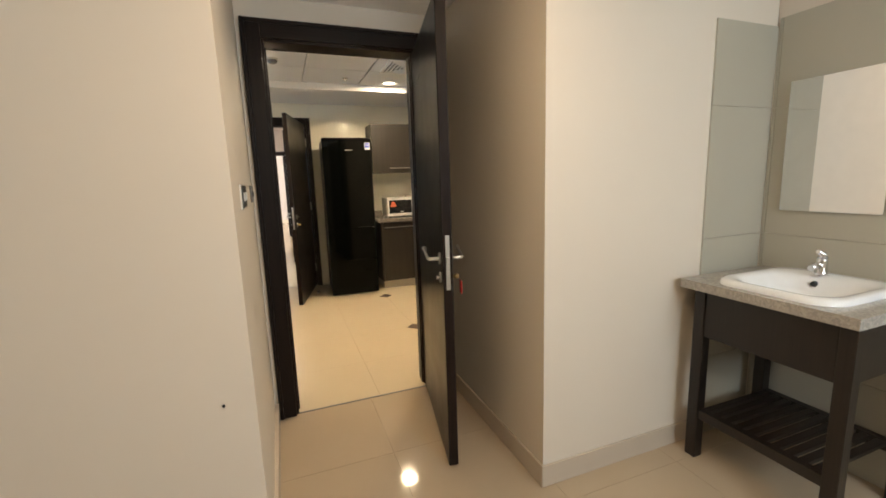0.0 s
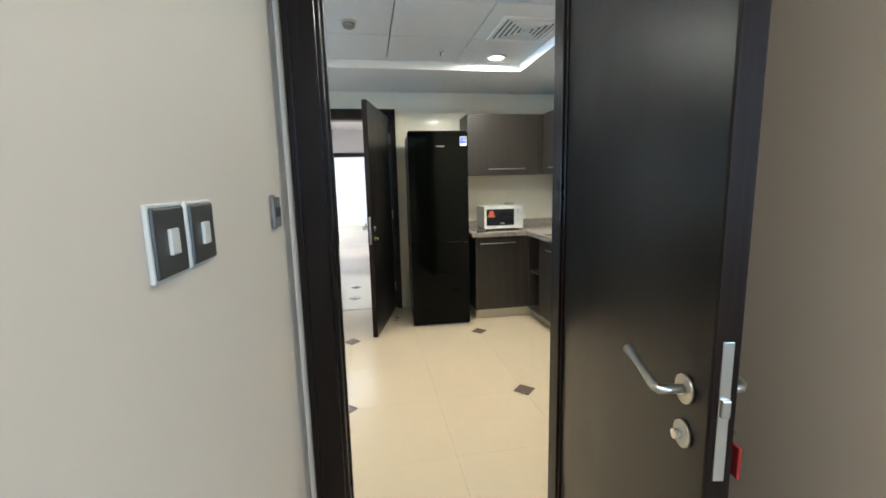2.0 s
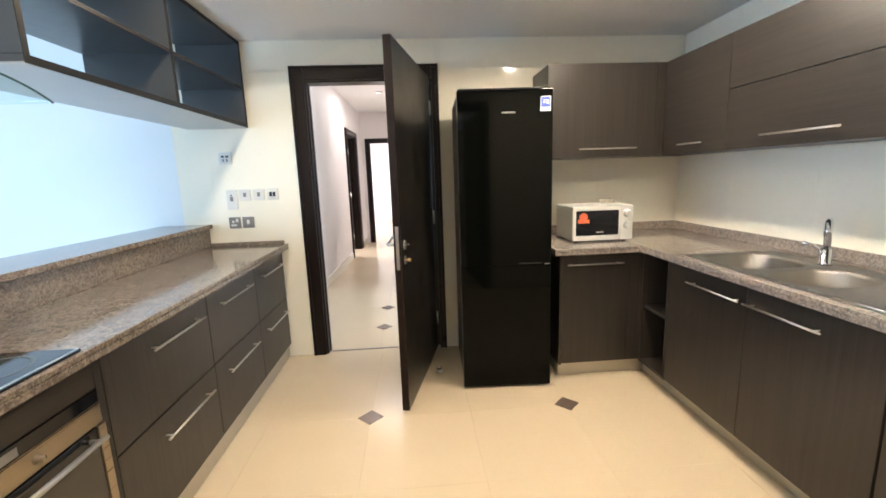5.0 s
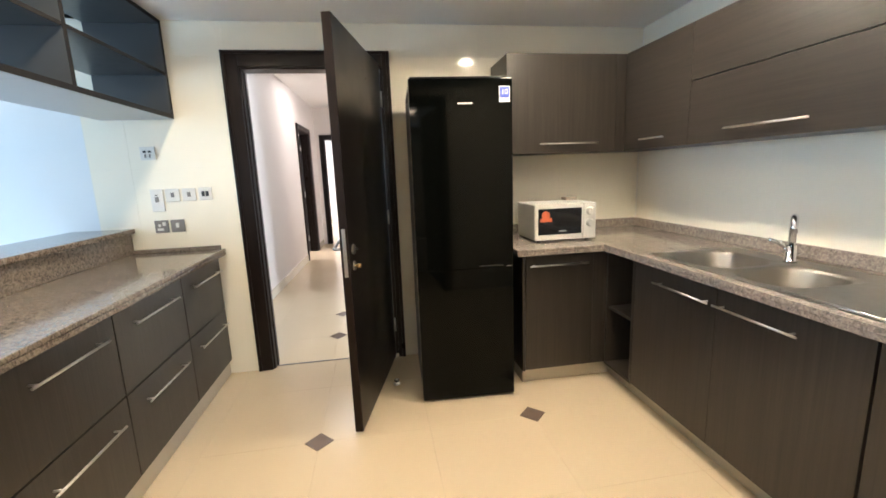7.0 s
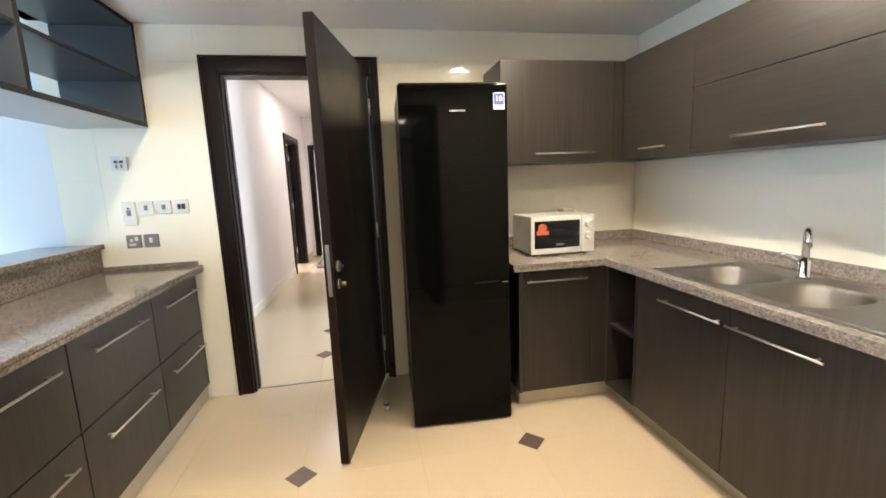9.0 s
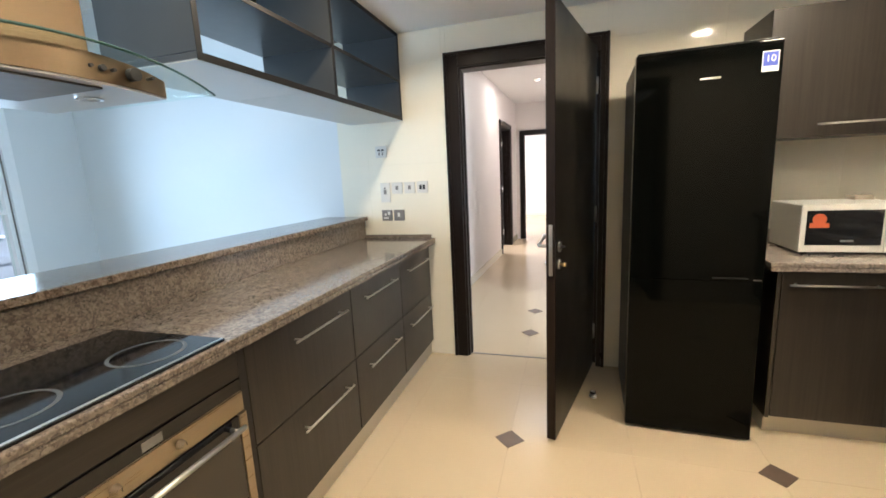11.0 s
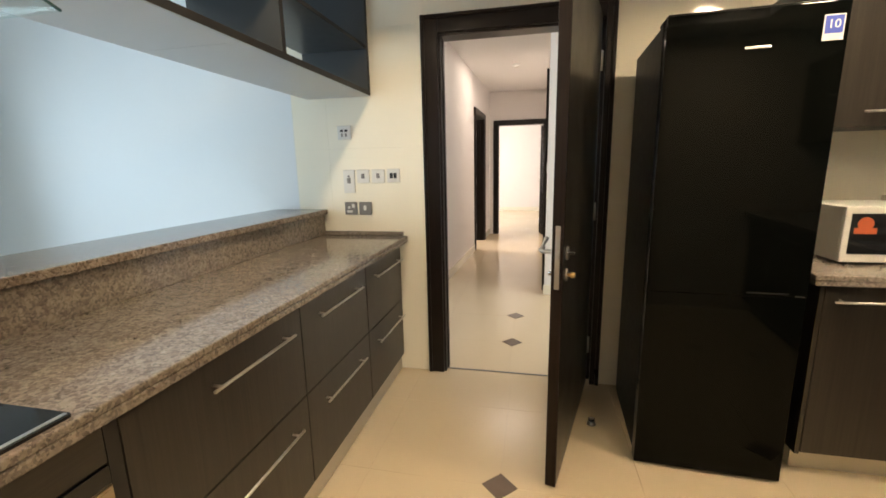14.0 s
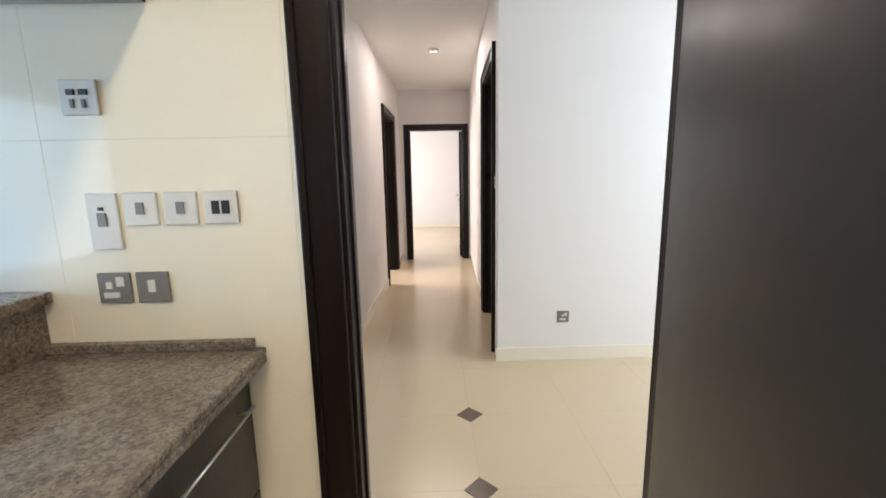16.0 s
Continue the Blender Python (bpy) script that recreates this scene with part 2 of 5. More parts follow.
M_LENS = glow("lit_lamp_lens", (1.0, 0.86, 0.66), 14.0)
M_OFFLENS = plain("frosted_lens", (0.42, 0.42, 0.41), 0.25)
M_FACADE = paint("pinkish_render", (0.52, 0.46, 0.51), 0.8, 0.2)
M_FACADE2 = paint("grey_concrete", (0.60, 0.63, 0.75), 0.8, 0.15)
M_FACEGLASS = plain("far_window_glass", (0.55, 0.59, 0.72), 0.3)
M_STRIP = glow("far_strip_light", (1.0, 1.0, 0.98), 1.6)
M_BRACE = plain("pale_steel_brace", (0.66, 0.62, 0.62), 0.5)
M_GROUND = paint("sandy_ground", (0.35, 0.30, 0.24), 0.9, 0.3)
M_VANWOOD = wood("dark_vanity_wood", (0.007, 0.005, 0.0042), (0.020, 0.0128, 0.0095), "z", 0.34)

# thin clear panes: straight through, with a faint gloss
_p = Nodes("thin_clear_pane")
_clear, _gloss, _mix = (_p.t.nodes.new("ShaderNode" + k) for k in ("BsdfTransparent", "BsdfGlossy", "MixShader"))
_clear.inputs[0].default_value, _gloss.inputs["Roughness"].default_value, _mix.inputs[0].default_value = (0.93, 0.98, 0.97, 1), 0.02, 0.05
_p.link(_clear.outputs[0], _mix.inputs[1])
_p.link(_gloss.outputs[0], _mix.inputs[2])
_p.link(_mix.outputs[0], _p.t.nodes["Material Output"].inputs["Surface"])
M_PANE = _p.mat


# ---- building blocks ----
PLACE = {}


def thing(name, origin=(0, 0, 0), label="", category="", group="", kind="", m=None):
    ob = new(name)
    ob.empty_display_size = 0.05
    ob.matrix_world = m if m is not None else Matrix.Translation(origin)
    PLACE[ob] = ob.matrix_world.copy()
    return tagged(ob, label, category, group, kind)


def part(name, bm, material, parent=None, label="", local=False):
    """One mesh object out of a bmesh in world coordinates, or in its thing's own where local is set."""
    me = bpy.data.meshes.new(name)
    at = PLACE[parent] if parent is not None else Matrix()
    if parent is not None and not local:
        bm.transform(at.inverted())
    bmesh.ops.recalc_face_normals(bm, faces=bm.faces)
    bm.to_mesh(me)
    bm.free()
    me.materials.append(material)
    ob = new(name, me)
    ob.parent = parent
    PLACE[ob] = at
    return tagged(ob, label)


def solid(name, bm, material, label="", category="", group="", kind=""):
    """A thing that is one mesh."""
    return tagged(part(name, bm, material), label, category, group, kind)


def box(x0, x1, y0, y1, z0, z1, bevel=0.0, bm=None, seg=2):
    bm = bm or bmesh.new()
    m = Matrix.Translation(((x0 + x1) / 2, (y0 + y1) / 2, (z0 + z1) / 2)) @ Matrix.Diagonal((abs(x1 - x0), abs(y1 - y0), abs(z1 - z0), 1))
    vs = bmesh.ops.create_cube(bm, size=1, matrix=m)["verts"]
    if bevel:
        es = list({e for v in vs for e in v.link_edges})
        bmesh.ops.bevel(bm, geom=es, offset=bevel, segments=seg, profile=0.5, affect="EDGES", clamp_overlap=True)
    return bm


def boxes(*specs, bevel=0.0):
    bm = bmesh.new()
    for s in specs:
        box(*s, bevel=bevel, bm=bm)
    return bm


def tube(points, r, seg=12, bm=None, closed=True):
    """A round bar through the points; r is one radius or one for each point."""
    bm = bm or bmesh.new()
    pts = [Vector(p) for p in points]
    rs = r if isinstance(r, (list, tuple)) else [r] * len(pts)
    rings, side = [], None
    for i, p in enumerate(pts):
        d = (pts[min(i + 1, len(pts) - 1)] - pts[max(i - 1, 0)]).normalized()
        if side is None or abs(side.dot(d)) > 0.95:
            side = d.orthogonal().normalized()
        side = (side - d * side.dot(d)).normalized()
        up = d.cross(side)
        rings.append([bm.verts.new(p + rs[i] * (math.cos(a) * side + math.sin(a) * up)) for a in (2 * math.pi * k / seg for k in range(seg))])
    for a, b in zip(rings, rings[1:]):
        for k in range(seg):
            f = bm.faces.new((a[k], a[(k + 1) % seg], b[(k + 1) % seg], b[k]))
            f.smooth = True
    if closed:
        bm.faces.new(rings[0][::-1])
        bm.faces.new(rings[-1])
    return bm


def prism(outline, z0, z1, bm=None):
    bm = bm or bmesh.new()
    lo = [bm.verts.new((x, y, z0)) for x, y in outline]
    hi = [bm.verts.new((x, y, z1)) for x, y in outline]
    bm.faces.new(lo[::-1])
    bm.faces.new(hi)
    n = len(outline)
    for k in range(n):
        bm.faces.new((lo[k], lo[(k + 1) % n], hi[(k + 1) % n], hi[k]))
    return bm


def rounded(x0, x1, y0, y1, r, seg=5):
    out = []
    for cx, cy, a0 in ((x1 - r, y1 - r, 0), (x0 + r, y1 - r, 90), (x0 + r, y0 + r, 180), (x1 - r, y0 + r, 270)):
        for k in range(seg + 1):
            a = radians(a0 + 90 * k / seg)
            out.append((cx + r * math.cos(a), cy + r * math.sin(a)))
    return out


def loft(rings, bm=None, cap_first=False, cap_last=False, smooth=True):
    bm = bm or bmesh.new()
    vs = [[bm.verts.new(p) for p in ring] for ring in rings]
    for a, b in zip(vs, vs[1:]):
        for k in range(len(a)):
            f = bm.faces.new((a[k], a[(k + 1) % len(a)], b[(k + 1) % len(a)], b[k]))
            f.smooth = smooth
    if cap_first:
        bm.faces.new(vs[0][::-1])
    if cap_last:
        bm.faces.new(vs[-1])
    return bm


def bar_handle(parent, a, b, out, r=0.0049, label="brushed steel bar handle"):
    """A straight bar from a to b, on two pegs that stand off the door; out: the way off the door."""
    a, b, out = Vector(a), Vector(b), Vector(out)
    bm = tube([a, b], r, 10)
    d = (b - a).normalized()
    for p in (a + d * 0.03, b - d * 0.03):
        tube([p - out, p], r * 0.8, 8, bm)
    return part("handle", bm, M_SATIN, parent, label)


# ---- structure ----
# kitchen: x -1.35..2.40, y 2.48..5.56; passage and wash room south of it; lobby and hall north of it; living room west of it
def structure(name, bm, material, label):
    return solid(name, bm, material, label, "", "", "structure")


wall_north = structure("wall_north", boxes((-1.35, -0.42, 5.568, 5.68, 0, 2.9), (0.520, 2.52, 5.568, 5.68, 0, 2.9), (-0.42, 0.520, 5.568, 5.68, 2.075, 2.9)), M_WHITE, "kitchen wall with a doorway, tiled on the kitchen side")
wall_east = structure("wall_east", boxes((2.408, 2.52, 2.33, 5.568, 0, 2.9)), M_WHITE, "kitchen wall behind the sink, tiled in cream")
wall_south = structure("wall_south", boxes((-1.35, 0.085, 2.33, 2.48, 0, 2.9), (0.963, 2.408, 2.33, 2.48, 0, 2.9), (0.085, 0.963, 2.33, 2.48, 2.09, 2.9)), M_TAN, "plain wall with the doorway between passage and kitchen")
wall_west = structure("wall_west", boxes((-1.35, -1.20, 2.48, 5.568, 0, 1.033)), M_WHITE, "low wall under the serving ledge")
structure("bulkhead", boxes((-1.35, -1.23, 2.48, 5.568, 2.325, 2.9)), M_WHITE, "bulkhead above the open shelves")
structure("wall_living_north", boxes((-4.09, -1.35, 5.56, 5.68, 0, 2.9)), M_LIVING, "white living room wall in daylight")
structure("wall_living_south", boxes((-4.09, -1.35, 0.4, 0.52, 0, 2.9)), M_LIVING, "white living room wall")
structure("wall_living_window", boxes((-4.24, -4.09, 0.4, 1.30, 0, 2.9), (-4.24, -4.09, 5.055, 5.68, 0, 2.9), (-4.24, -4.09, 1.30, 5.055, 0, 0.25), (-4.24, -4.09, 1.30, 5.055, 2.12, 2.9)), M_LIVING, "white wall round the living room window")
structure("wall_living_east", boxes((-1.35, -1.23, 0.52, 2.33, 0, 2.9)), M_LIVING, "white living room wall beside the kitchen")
structure("ceiling_living", boxes((-4.24, -1.35, 0.4, 5.68, 2.9, 3.0)), M_CEIL, "white living room ceiling")
structure("floor_living", boxes((-4.24, -1.35, 0.4, 5.68, -0.12, -0.002)), M_FLOOR, "cream living room floor")

# wash room and passage
structure("wall_passage_west", prism([(-1.60, 1.215), (0.012, 1.215), (0.0, 2.33), (-0.12, 2.33), (-0.12, 1.335), (-1.60, 1.335)], 0, 2.5), M_TAN, "cream wall at the corner of the passage")
structure("wall_passage_east", prism([(1.093, 1.275), (2.37, 1.275), (2.37, 1.395), (1.213, 1.395), (1.213, 2.33), (1.093, 2.33)], 0, 2.5), M_TAN, "cream wall at the corner beside the vanity")
structure("wall_wash_east", boxes((2.378, 2.50, -1.72, 1.395, 0, 2.5)), M_TAN, "tiled wall behind the vanity")
structure("wall_wash_south", boxes((-1.72, 1.05, -1.72, -1.60, 0, 2.5), (2.05, 2.378, -1.72, -1.60, 0, 2.5), (1.05, 2.05, -1.72, -1.60, 0, 1.25), (1.05, 2.05, -1.72, -1.60, 2.15, 2.5)), M_TAN, "plain wall with a small added window")
structure("wall_wash_west", boxes((-1.72, -1.60, -1.60, 1.50, 0, 2.5)), M_TAN, "plain wall of the wash room")
structure("ceiling_wash", boxes((-1.72, 2.50, -1.72, 2.33, 2.27, 2.37)), M_CEIL, "plain white wash room and passage ceiling")
# added unseen walls that keep sun out of lobby and wash room windows
structure("backdrop_light_well", boxes((-0.6, 4.5, -2.7, -2.6, -3, 9), (4.7, 4.8, 3, 10, -3, 12)), M_WHITE, "unseen pale walls added outside to keep the sun out")

# lobby, hall and bedroom beyond the kitchen door; the hall runs a little askew
HALL_L = [(-0.90, 5.68), (-0.70, 11.29)]
HALL_R = [(0.275, 7.36), (0.42, 11.29)]


def along(line, y):
    (xa, ya), (xb, yb) = line
    return xa + (xb - xa) * (y - ya) / (yb - ya)


def skew_wall(line, y0, y1, z0, z1, thick, bm):
    a, b = along(line, y0), along(line, y1)
    return prism([(a, y0), (a + thick, y0), (b + thick, y1), (b, y1)][:: 1 if thick > 0 else -1], z0, z1, bm)


bm = bmesh.new()
for y0, y1, z0 in ((5.68, 9.66, 0), (10.54, 11.29, 0), (9.66, 10.54, 2.12)):
    skew_wall(HALL_L, y0, y1, z0, 2.9, -0.12, bm)
structure("wall_hall_west", bm, M_HALL, "white hall wall with a dark door in it")
bm = bmesh.new()
for y0, y1, z0 in ((7.48, 7.58, 0), (8.46, 11.29, 0), (7.58, 8.46, 2.16)):
    skew_wall(HALL_R, y0, y1, z0, 2.9, 0.12, bm)
structure("wall_hall_east", bm, M_HALL, "white hall wall with a dark door in it")
structure("wall_lobby_north", boxes((0.275, 3.5, 7.36, 7.48, 0, 2.9)), M_WHITE, "white lobby wall with a socket near the floor")
structure("wall_lobby_east", boxes((3.44, 3.56, 5.68, 5.85, 0, 2.9), (3.44, 3.56, 7.15, 7.36, 0, 2.9), (3.44, 3.56, 5.85, 7.15, 0, 0.4), (3.44, 3.56, 5.85, 7.15, 2.2, 2.9)), M_WHITE, "white lobby wall with an added window")
structure("wall_hall_north", boxes((-2.5, -0.555, 11.29, 11.41, 0, 2.9), (0.325, 2.6, 11.29, 11.41, 0, 2.9), (-0.555, 0.325, 11.29, 11.41, 2.09, 2.9)), M_HALL, "white wall with the doorway to the bedroom")
structure("wall_bedroom_north", boxes((-2.4, 2.6, 15.8, 15.92, 0, 2.9)), M_HALL, "plain pinkish white bedroom wall")
structure("wall_bedroom_east", boxes((2.48, 2.6, 11.41, 15.8, 0, 2.9)), M_HALL, "plain bedroom wall")
structure("wall_bedroom_west", boxes((-2.4, -2.28, 11.41, 12.35, 0, 2.9), (-2.4, -2.28, 14.85, 15.8, 0, 2.9), (-2.4, -2.28, 12.35, 14.85, 0, 0.5), (-2.4, -2.28, 12.35, 14.85, 2.3, 2.9)), M_HALL, "bedroom wall with an added window")
structure("ceiling_hall", boxes((-2.5, 3.56, 5.68, 15.92, 2.68, 2.80)), M_CEIL, "smooth white hall ceiling")
structure("room_behind_hall_west", boxes((-2.4, -2.28, 5.68, 9.55, 0, 2.9), (-2.4, -2.28, 10.75, 11.29, 0, 2.9), (-2.4, -2.28, 9.55, 10.75, 0, 0.8), (-2.4, -2.28, 9.55, 10.75, 2.2, 2.9), (0.95, 2.6, 9.4, 9.5, 0, 2.9)), M_HALL, "plain wall behind the hall doors")

# kitchen ceiling: a soffit round a raised tray of panels
TX0, TX1, TY0, TY1 = -0.73, 1.61, 2.90, 4.67
def rect(x0, x1, y0, y1, z):
    return [(x0, y0, z), (x1, y0, z), (x1, y1, z), (x0, y1, z)]


OUTER, INNER = (-1.35, 2.40, 2.48, 5.56), (TX0, TX1, TY0, TY1)
structure("ceiling_soffit", loft([rect(*OUTER, 2.325), rect(*INNER, 2.325), rect(*INNER, 2.44), rect(*OUTER, 2.44), rect(*OUTER, 2.325)], smooth=False), M_CEIL, "white lowered ceiling border of the kitchen")
bm = bmesh.new()
for i in range(4):
    for j in range(3):
        x = TX0 + 0.585 * i
        y = TY1 - 0.59 * (j + 1)
        box(x + 0.004, min(x + 0.581, TX1 - 0.002), max(y + 0.004, TY0 + 0.002), y + 0.586, 2.385, 2.41, 0.003, bm, 1)
box(TX0 - 0.05, TX1 + 0.05, TY0 - 0.05, TY1 + 0.05, 2.45, 2.52, 0, bm)
structure("ceiling_panels", bm, M_PANEL, "raised ceiling tray of pale grey metal panels")
# black sheet stands in for the shade in the panel joints
structure("ceiling_gap", boxes((TX0 - 0.05, TX1 + 0.05, TY0 - 0.05, TY1 + 0.05, 2.414, 2.42)), M_BLACKPL, "black sheet for the shade in the gaps between ceiling panels")
bm = boxes((TX0, TX1, TY1 - 0.012, TY1, 2.318, 2.384), (TX0, TX1, TY0, TY0 + 0.012, 2.318, 2.384), (TX0, TX0 + 0.012, TY0 + 0.012, TY1 - 0.012, 2.318, 2.384), (TX1 - 0.012, TX1, TY0 + 0.012, TY1 - 0.012, 2.318, 2.384), bevel=0.002)
structure("trim", bm, M_CEIL, "white rim of the ceiling tray")

# skirtings
bm = boxes((1.083, 1.093, 1.275, 2.31, 0, 0.10), (1.083, 1.96, 1.265, 1.275, 0, 0.10), (-1.6, 0.022, 1.205, 1.215, 0, 0.10), (0.0, 0.022, 1.216, 2.31, 0, 0.10), bevel=0.002)
structure("baseboard", bm, M_SKIRT, "beige tile skirting along the passage")
bm = boxes((0.262, 3.44, 7.348, 7.36, 0, 0.10), bevel=0.002)
skew_wall(HALL_L, 5.70, 9.58, 0, 0.10, 0.012, bm)
skew_wall(HALL_L, 10.62, 11.28, 0, 0.10, 0.012, bm)
skew_wall(HALL_R, 8.54, 11.20, 0, 0.10, -0.012, bm)
box(-2.2, 2.4, 15.788, 15.8, 0, 0.1, 0, bm)
structure("baseboard", bm, M_TILE, "cream tile skirting along the hall")

# window of the living room
window = thing("window_1", (-4.17, 3.2, 0.25), "tall white-framed window with fixed panes above a rail", "window", "", "structure")
part("frame_post", box(-4.20, -4.085, 4.985, 5.055, 0.25, 2.12, 0.004), M_WINFRAME, window)
part("frame_seal", box(-4.18, -4.115, 4.972, 4.984, 0.25, 2.12), M_GREYPL, window, "dark rubber seal")
POSTS = (4.957, 4.350, 3.735, 3.120, 2.505, 1.890, 1.315)
for y in POSTS:
    part("mullion", box(-4.20, -4.11, y - 0.015, y + 0.015, 0.25, 2.12, 0.004), M_WINFRAME, window)
for z0, z1 in ((0.25, 0.31), (1.195, 1.230), (2.085, 2.12)):
    part("transom", box(-4.19, -4.12, 1.30, 4.971, z0, z1, 0.004), M_WINFRAME, window)
for y1, y0 in zip(POSTS, POSTS[1:]):
    for z0, z1 in ((0.31, 1.195), (1.230, 2.085)):
        pane = part("pane", box(-4.158, -4.152, y0 + 0.015, y1 - 0.015, z0, z1), M_PANE, window)
        pane.visible_shadow = False
for nm, lab, args in (("window_2", "unseen lobby window with a white frame, added for its daylight", (3.47, 3.53, 5.85, 7.15, 0.4, 2.2)), ("window_3", "unseen bedroom window with a white frame, added for its daylight", (-2.37, -2.31, 12.35, 14.85, 0.5, 2.3)), ("window_5", "unseen side room window with a white frame, added for its daylight", (-2.37, -2.31, 9.55, 10.75, 0.8, 2.2))):
    x0, x1, y0, y1, z0, z1 = args
    w = thing(nm, (x0, y0, z0), lab, "window", "", "structure")
    for a in ((x0, x1, y0, y0 + 0.05, z0, z1), (x0, x1, y1 - 0.05, y1, z0, z1), (x0, x1, y0 + 0.05, y1 - 0.05, z0, z0 + 0.05), (x0, x1, y0 + 0.05, y1 - 0.05, z1 - 0.05, z1)):
        part("window_frame", box(*a, bevel=0.004), M_WINFRAME, w)
w = thing("window_4", (1.05, -1.66, 1.25), "small unseen white-framed wash room window, added for its daylight", "window", "", "structure")
for a in ((1.05, 1.09, 1.25, 2.15), (2.01, 2.05, 1.25, 2.15), (1.09, 2.01, 1.25, 1.29), (1.09, 2.01, 2.11, 2.15)):
    part("window_frame", box(a[0], a[1], -1.69, -1.63, a[2], a[3], 0.003), M_WINFRAME, w)


# ---- doors ----
def door_frame(m, w, h, d, label, name="door_frame", casing=0.078, hinge=None):
    """A doorway lined and cased on both faces. Own axes: x along the wall from jamb to jamb, y through the wall from 0 to d.
    hinge: where the near casing begins and ends on the side that carries the leaf, clear of the open leaf."""
    f = thing(name, label=label, category="door frame", kind="structure", m=m)
    t = 0.03
    for x0, x1, nm in ((-0.012, t - 0.012, "jamb"), (w - t + 0.012, w + 0.012, "jamb")):
        part(nm, box(x0, x1, 0.045 if hinge and x0 > w / 2 else 0.0, d, 0, h + 0.012, 0.003), M_CASE, f, local=True)
        mid = x0 + t if x0 < w / 2 else x1 - t
        part("door_stop", box(mid - 0.008, mid + 0.008, d * 0.4, d * 0.4 + 0.035, 0, h - t, 0.003), M_CASE, f, local=True)
    part("head_jamb", box(t - 0.012, w - t + 0.012, 0.0, d, h - t + 0.012, h + 0.012, 0.003), M_CASEH, f, local=True)
    for y0, s in ((0.0, -1), (d, 1)):
        for x0, x1 in ((-casing, 0.006), hinge if hinge and s < 0 else (w - 0.006, w + casing)):
            bm = box(x0, x1, y0, y0 + s * 0.020, 0, h + casing, 0.004)
            box(x0 if x0 < 0 else x1 - 0.022, x0 + 0.022 if x0 < 0 else x1, y0 + s * 0.012, y0 + s * 0.030, 0, h + casing, 0.005, bm)
            part("casing", bm, M_CASE, f, local=True)
        bm = box(0.006, hinge[0] if hinge and s < 0 else w - 0.006, y0, y0 + s * 0.020, h - 0.006, h + casing, 0.004)
        box(-casing + 0.02, (hinge[1] if hinge and s < 0 else w + casing) - 0.02, y0 + s * 0.012, y0 + s * 0.029, h + casing - 0.022, h + casing - 0.001, 0.005, bm)
        part("casing_head", bm, M_CASEH, f, local=True)
    return f


def door_leaf(name, m, w, h, label, levers=(-1, 1), key=False, zc=1.0):
    """A flush leaf. Own axes: hinge edge at x = 0, x along the leaf, thickness y from 0 to 0.044. levers: the faces that have one."""
    d = thing(name, label=label, category="door", kind="", m=m)
    part("panel", box(0, w, 0, 0.044, 0.008, h, 0.003), M_DOOR, d, local=True)
    part("lock_plate", box(w - 0.001, w + 0.003, 0.013, 0.031, zc - 0.13, zc + 0.11, 0.001), M_SATIN, d, "satin steel lock plate", True)
    part("edge_lipping", box(w - 0.003, w + 0.0012, 0.002, 0.042, 0.010, h - 0.002, 0.0005), M_EDGE, d, "brown wooden lipping on the leaf edge", True)
    part("latch", box(w, w + 0.010, 0.015, 0.029, zc - 0.015, zc + 0.015, 0.002), M_SATIN, d, "bright steel latch bolt", local=True)
    for y0, s in ((0.0, -1), (0.044, 1)):
        x = w - 0.062
        h1 = part("lever_handle", tube([(x, y0, zc), (x, y0 + s * 0.008, zc)], 0.026, 20), M_SATIN, d, "satin steel lever handle", True)
        if s in levers:
            lever = tube([(x, y0 + s * 0.006, zc), (x, y0 + s * 0.050, zc), (x - 0.006, y0 + s * 0.055, zc + 0.003), (x - 0.050, y0 + s * 0.056, zc + 0.014), (x - 0.084, y0 + s * 0.056, zc + 0.023), (x - 0.112, y0 + s * 0.056, zc + 0.031)], [0.0085, 0.0085, 0.0085, 0.0065, 0.0075, 0.0115], 12)
            part("lever", lever, M_SATIN, h1, local=True)
        else:
            part("spindle", tube([(x, y0, zc), (x, y0 + s * 0.03, zc)], 0.006, 8), M_BLACKPL, h1, "bare dark spindle", True)
        e = part("lock_rose", tube([(x, y0, zc - 0.085), (x, y0 + s * 0.007, zc - 0.085)], 0.024, 20), M_SATIN, d, local=True)
        if s > 0:
            part("thumb_turn", tube([(x, y0, zc - 0.085), (x, y0 + 0.018, zc - 0.085), (x, y0 + 0.020, zc - 0.085), (x, y0 + 0.036, zc - 0.085)], [0.007, 0.007, 0.012, 0.011], 14), M_BRASS, e, "brass thumb turn", local=True)
        else:
            part("cylinder", tube([(x, y0, zc - 0.085), (x, y0 - 0.020, zc - 0.085)], 0.009, 12), M_CHROME, e, local=True)
    for z in (0.25, 1.05, h - 0.22):
        part("hinge", tube([(-0.006, 0.046, z - 0.05), (-0.006, 0.046, z + 0.05)], 0.008, 10), M_SATIN, d, local=True)
    if key:
        x = w - 0.062
        k = part("key", tube([(x, 0.066, zc - 0.085), (x, 0.09, zc - 0.085)], 0.004, 8), M_CHROME, d, local=True)
        part("key_tag", box(x - 0.018, x + 0.018, 0.086, 0.093, zc - 0.165, zc - 0.105, 0.003), M_RED, k, "red plastic key tag", True)
    return d


# kitchen to lobby
door_frame(pose(-0.405, 5.56, 0), 0.912, 2.06, 0.12, "dark stained wooden door frame between kitchen and lobby", casing=0.092, hinge=(0.906, 0.957))
kitchen_ang = math.degrees(math.atan2(4.642 - 5.556, 0.217 - 0.437))
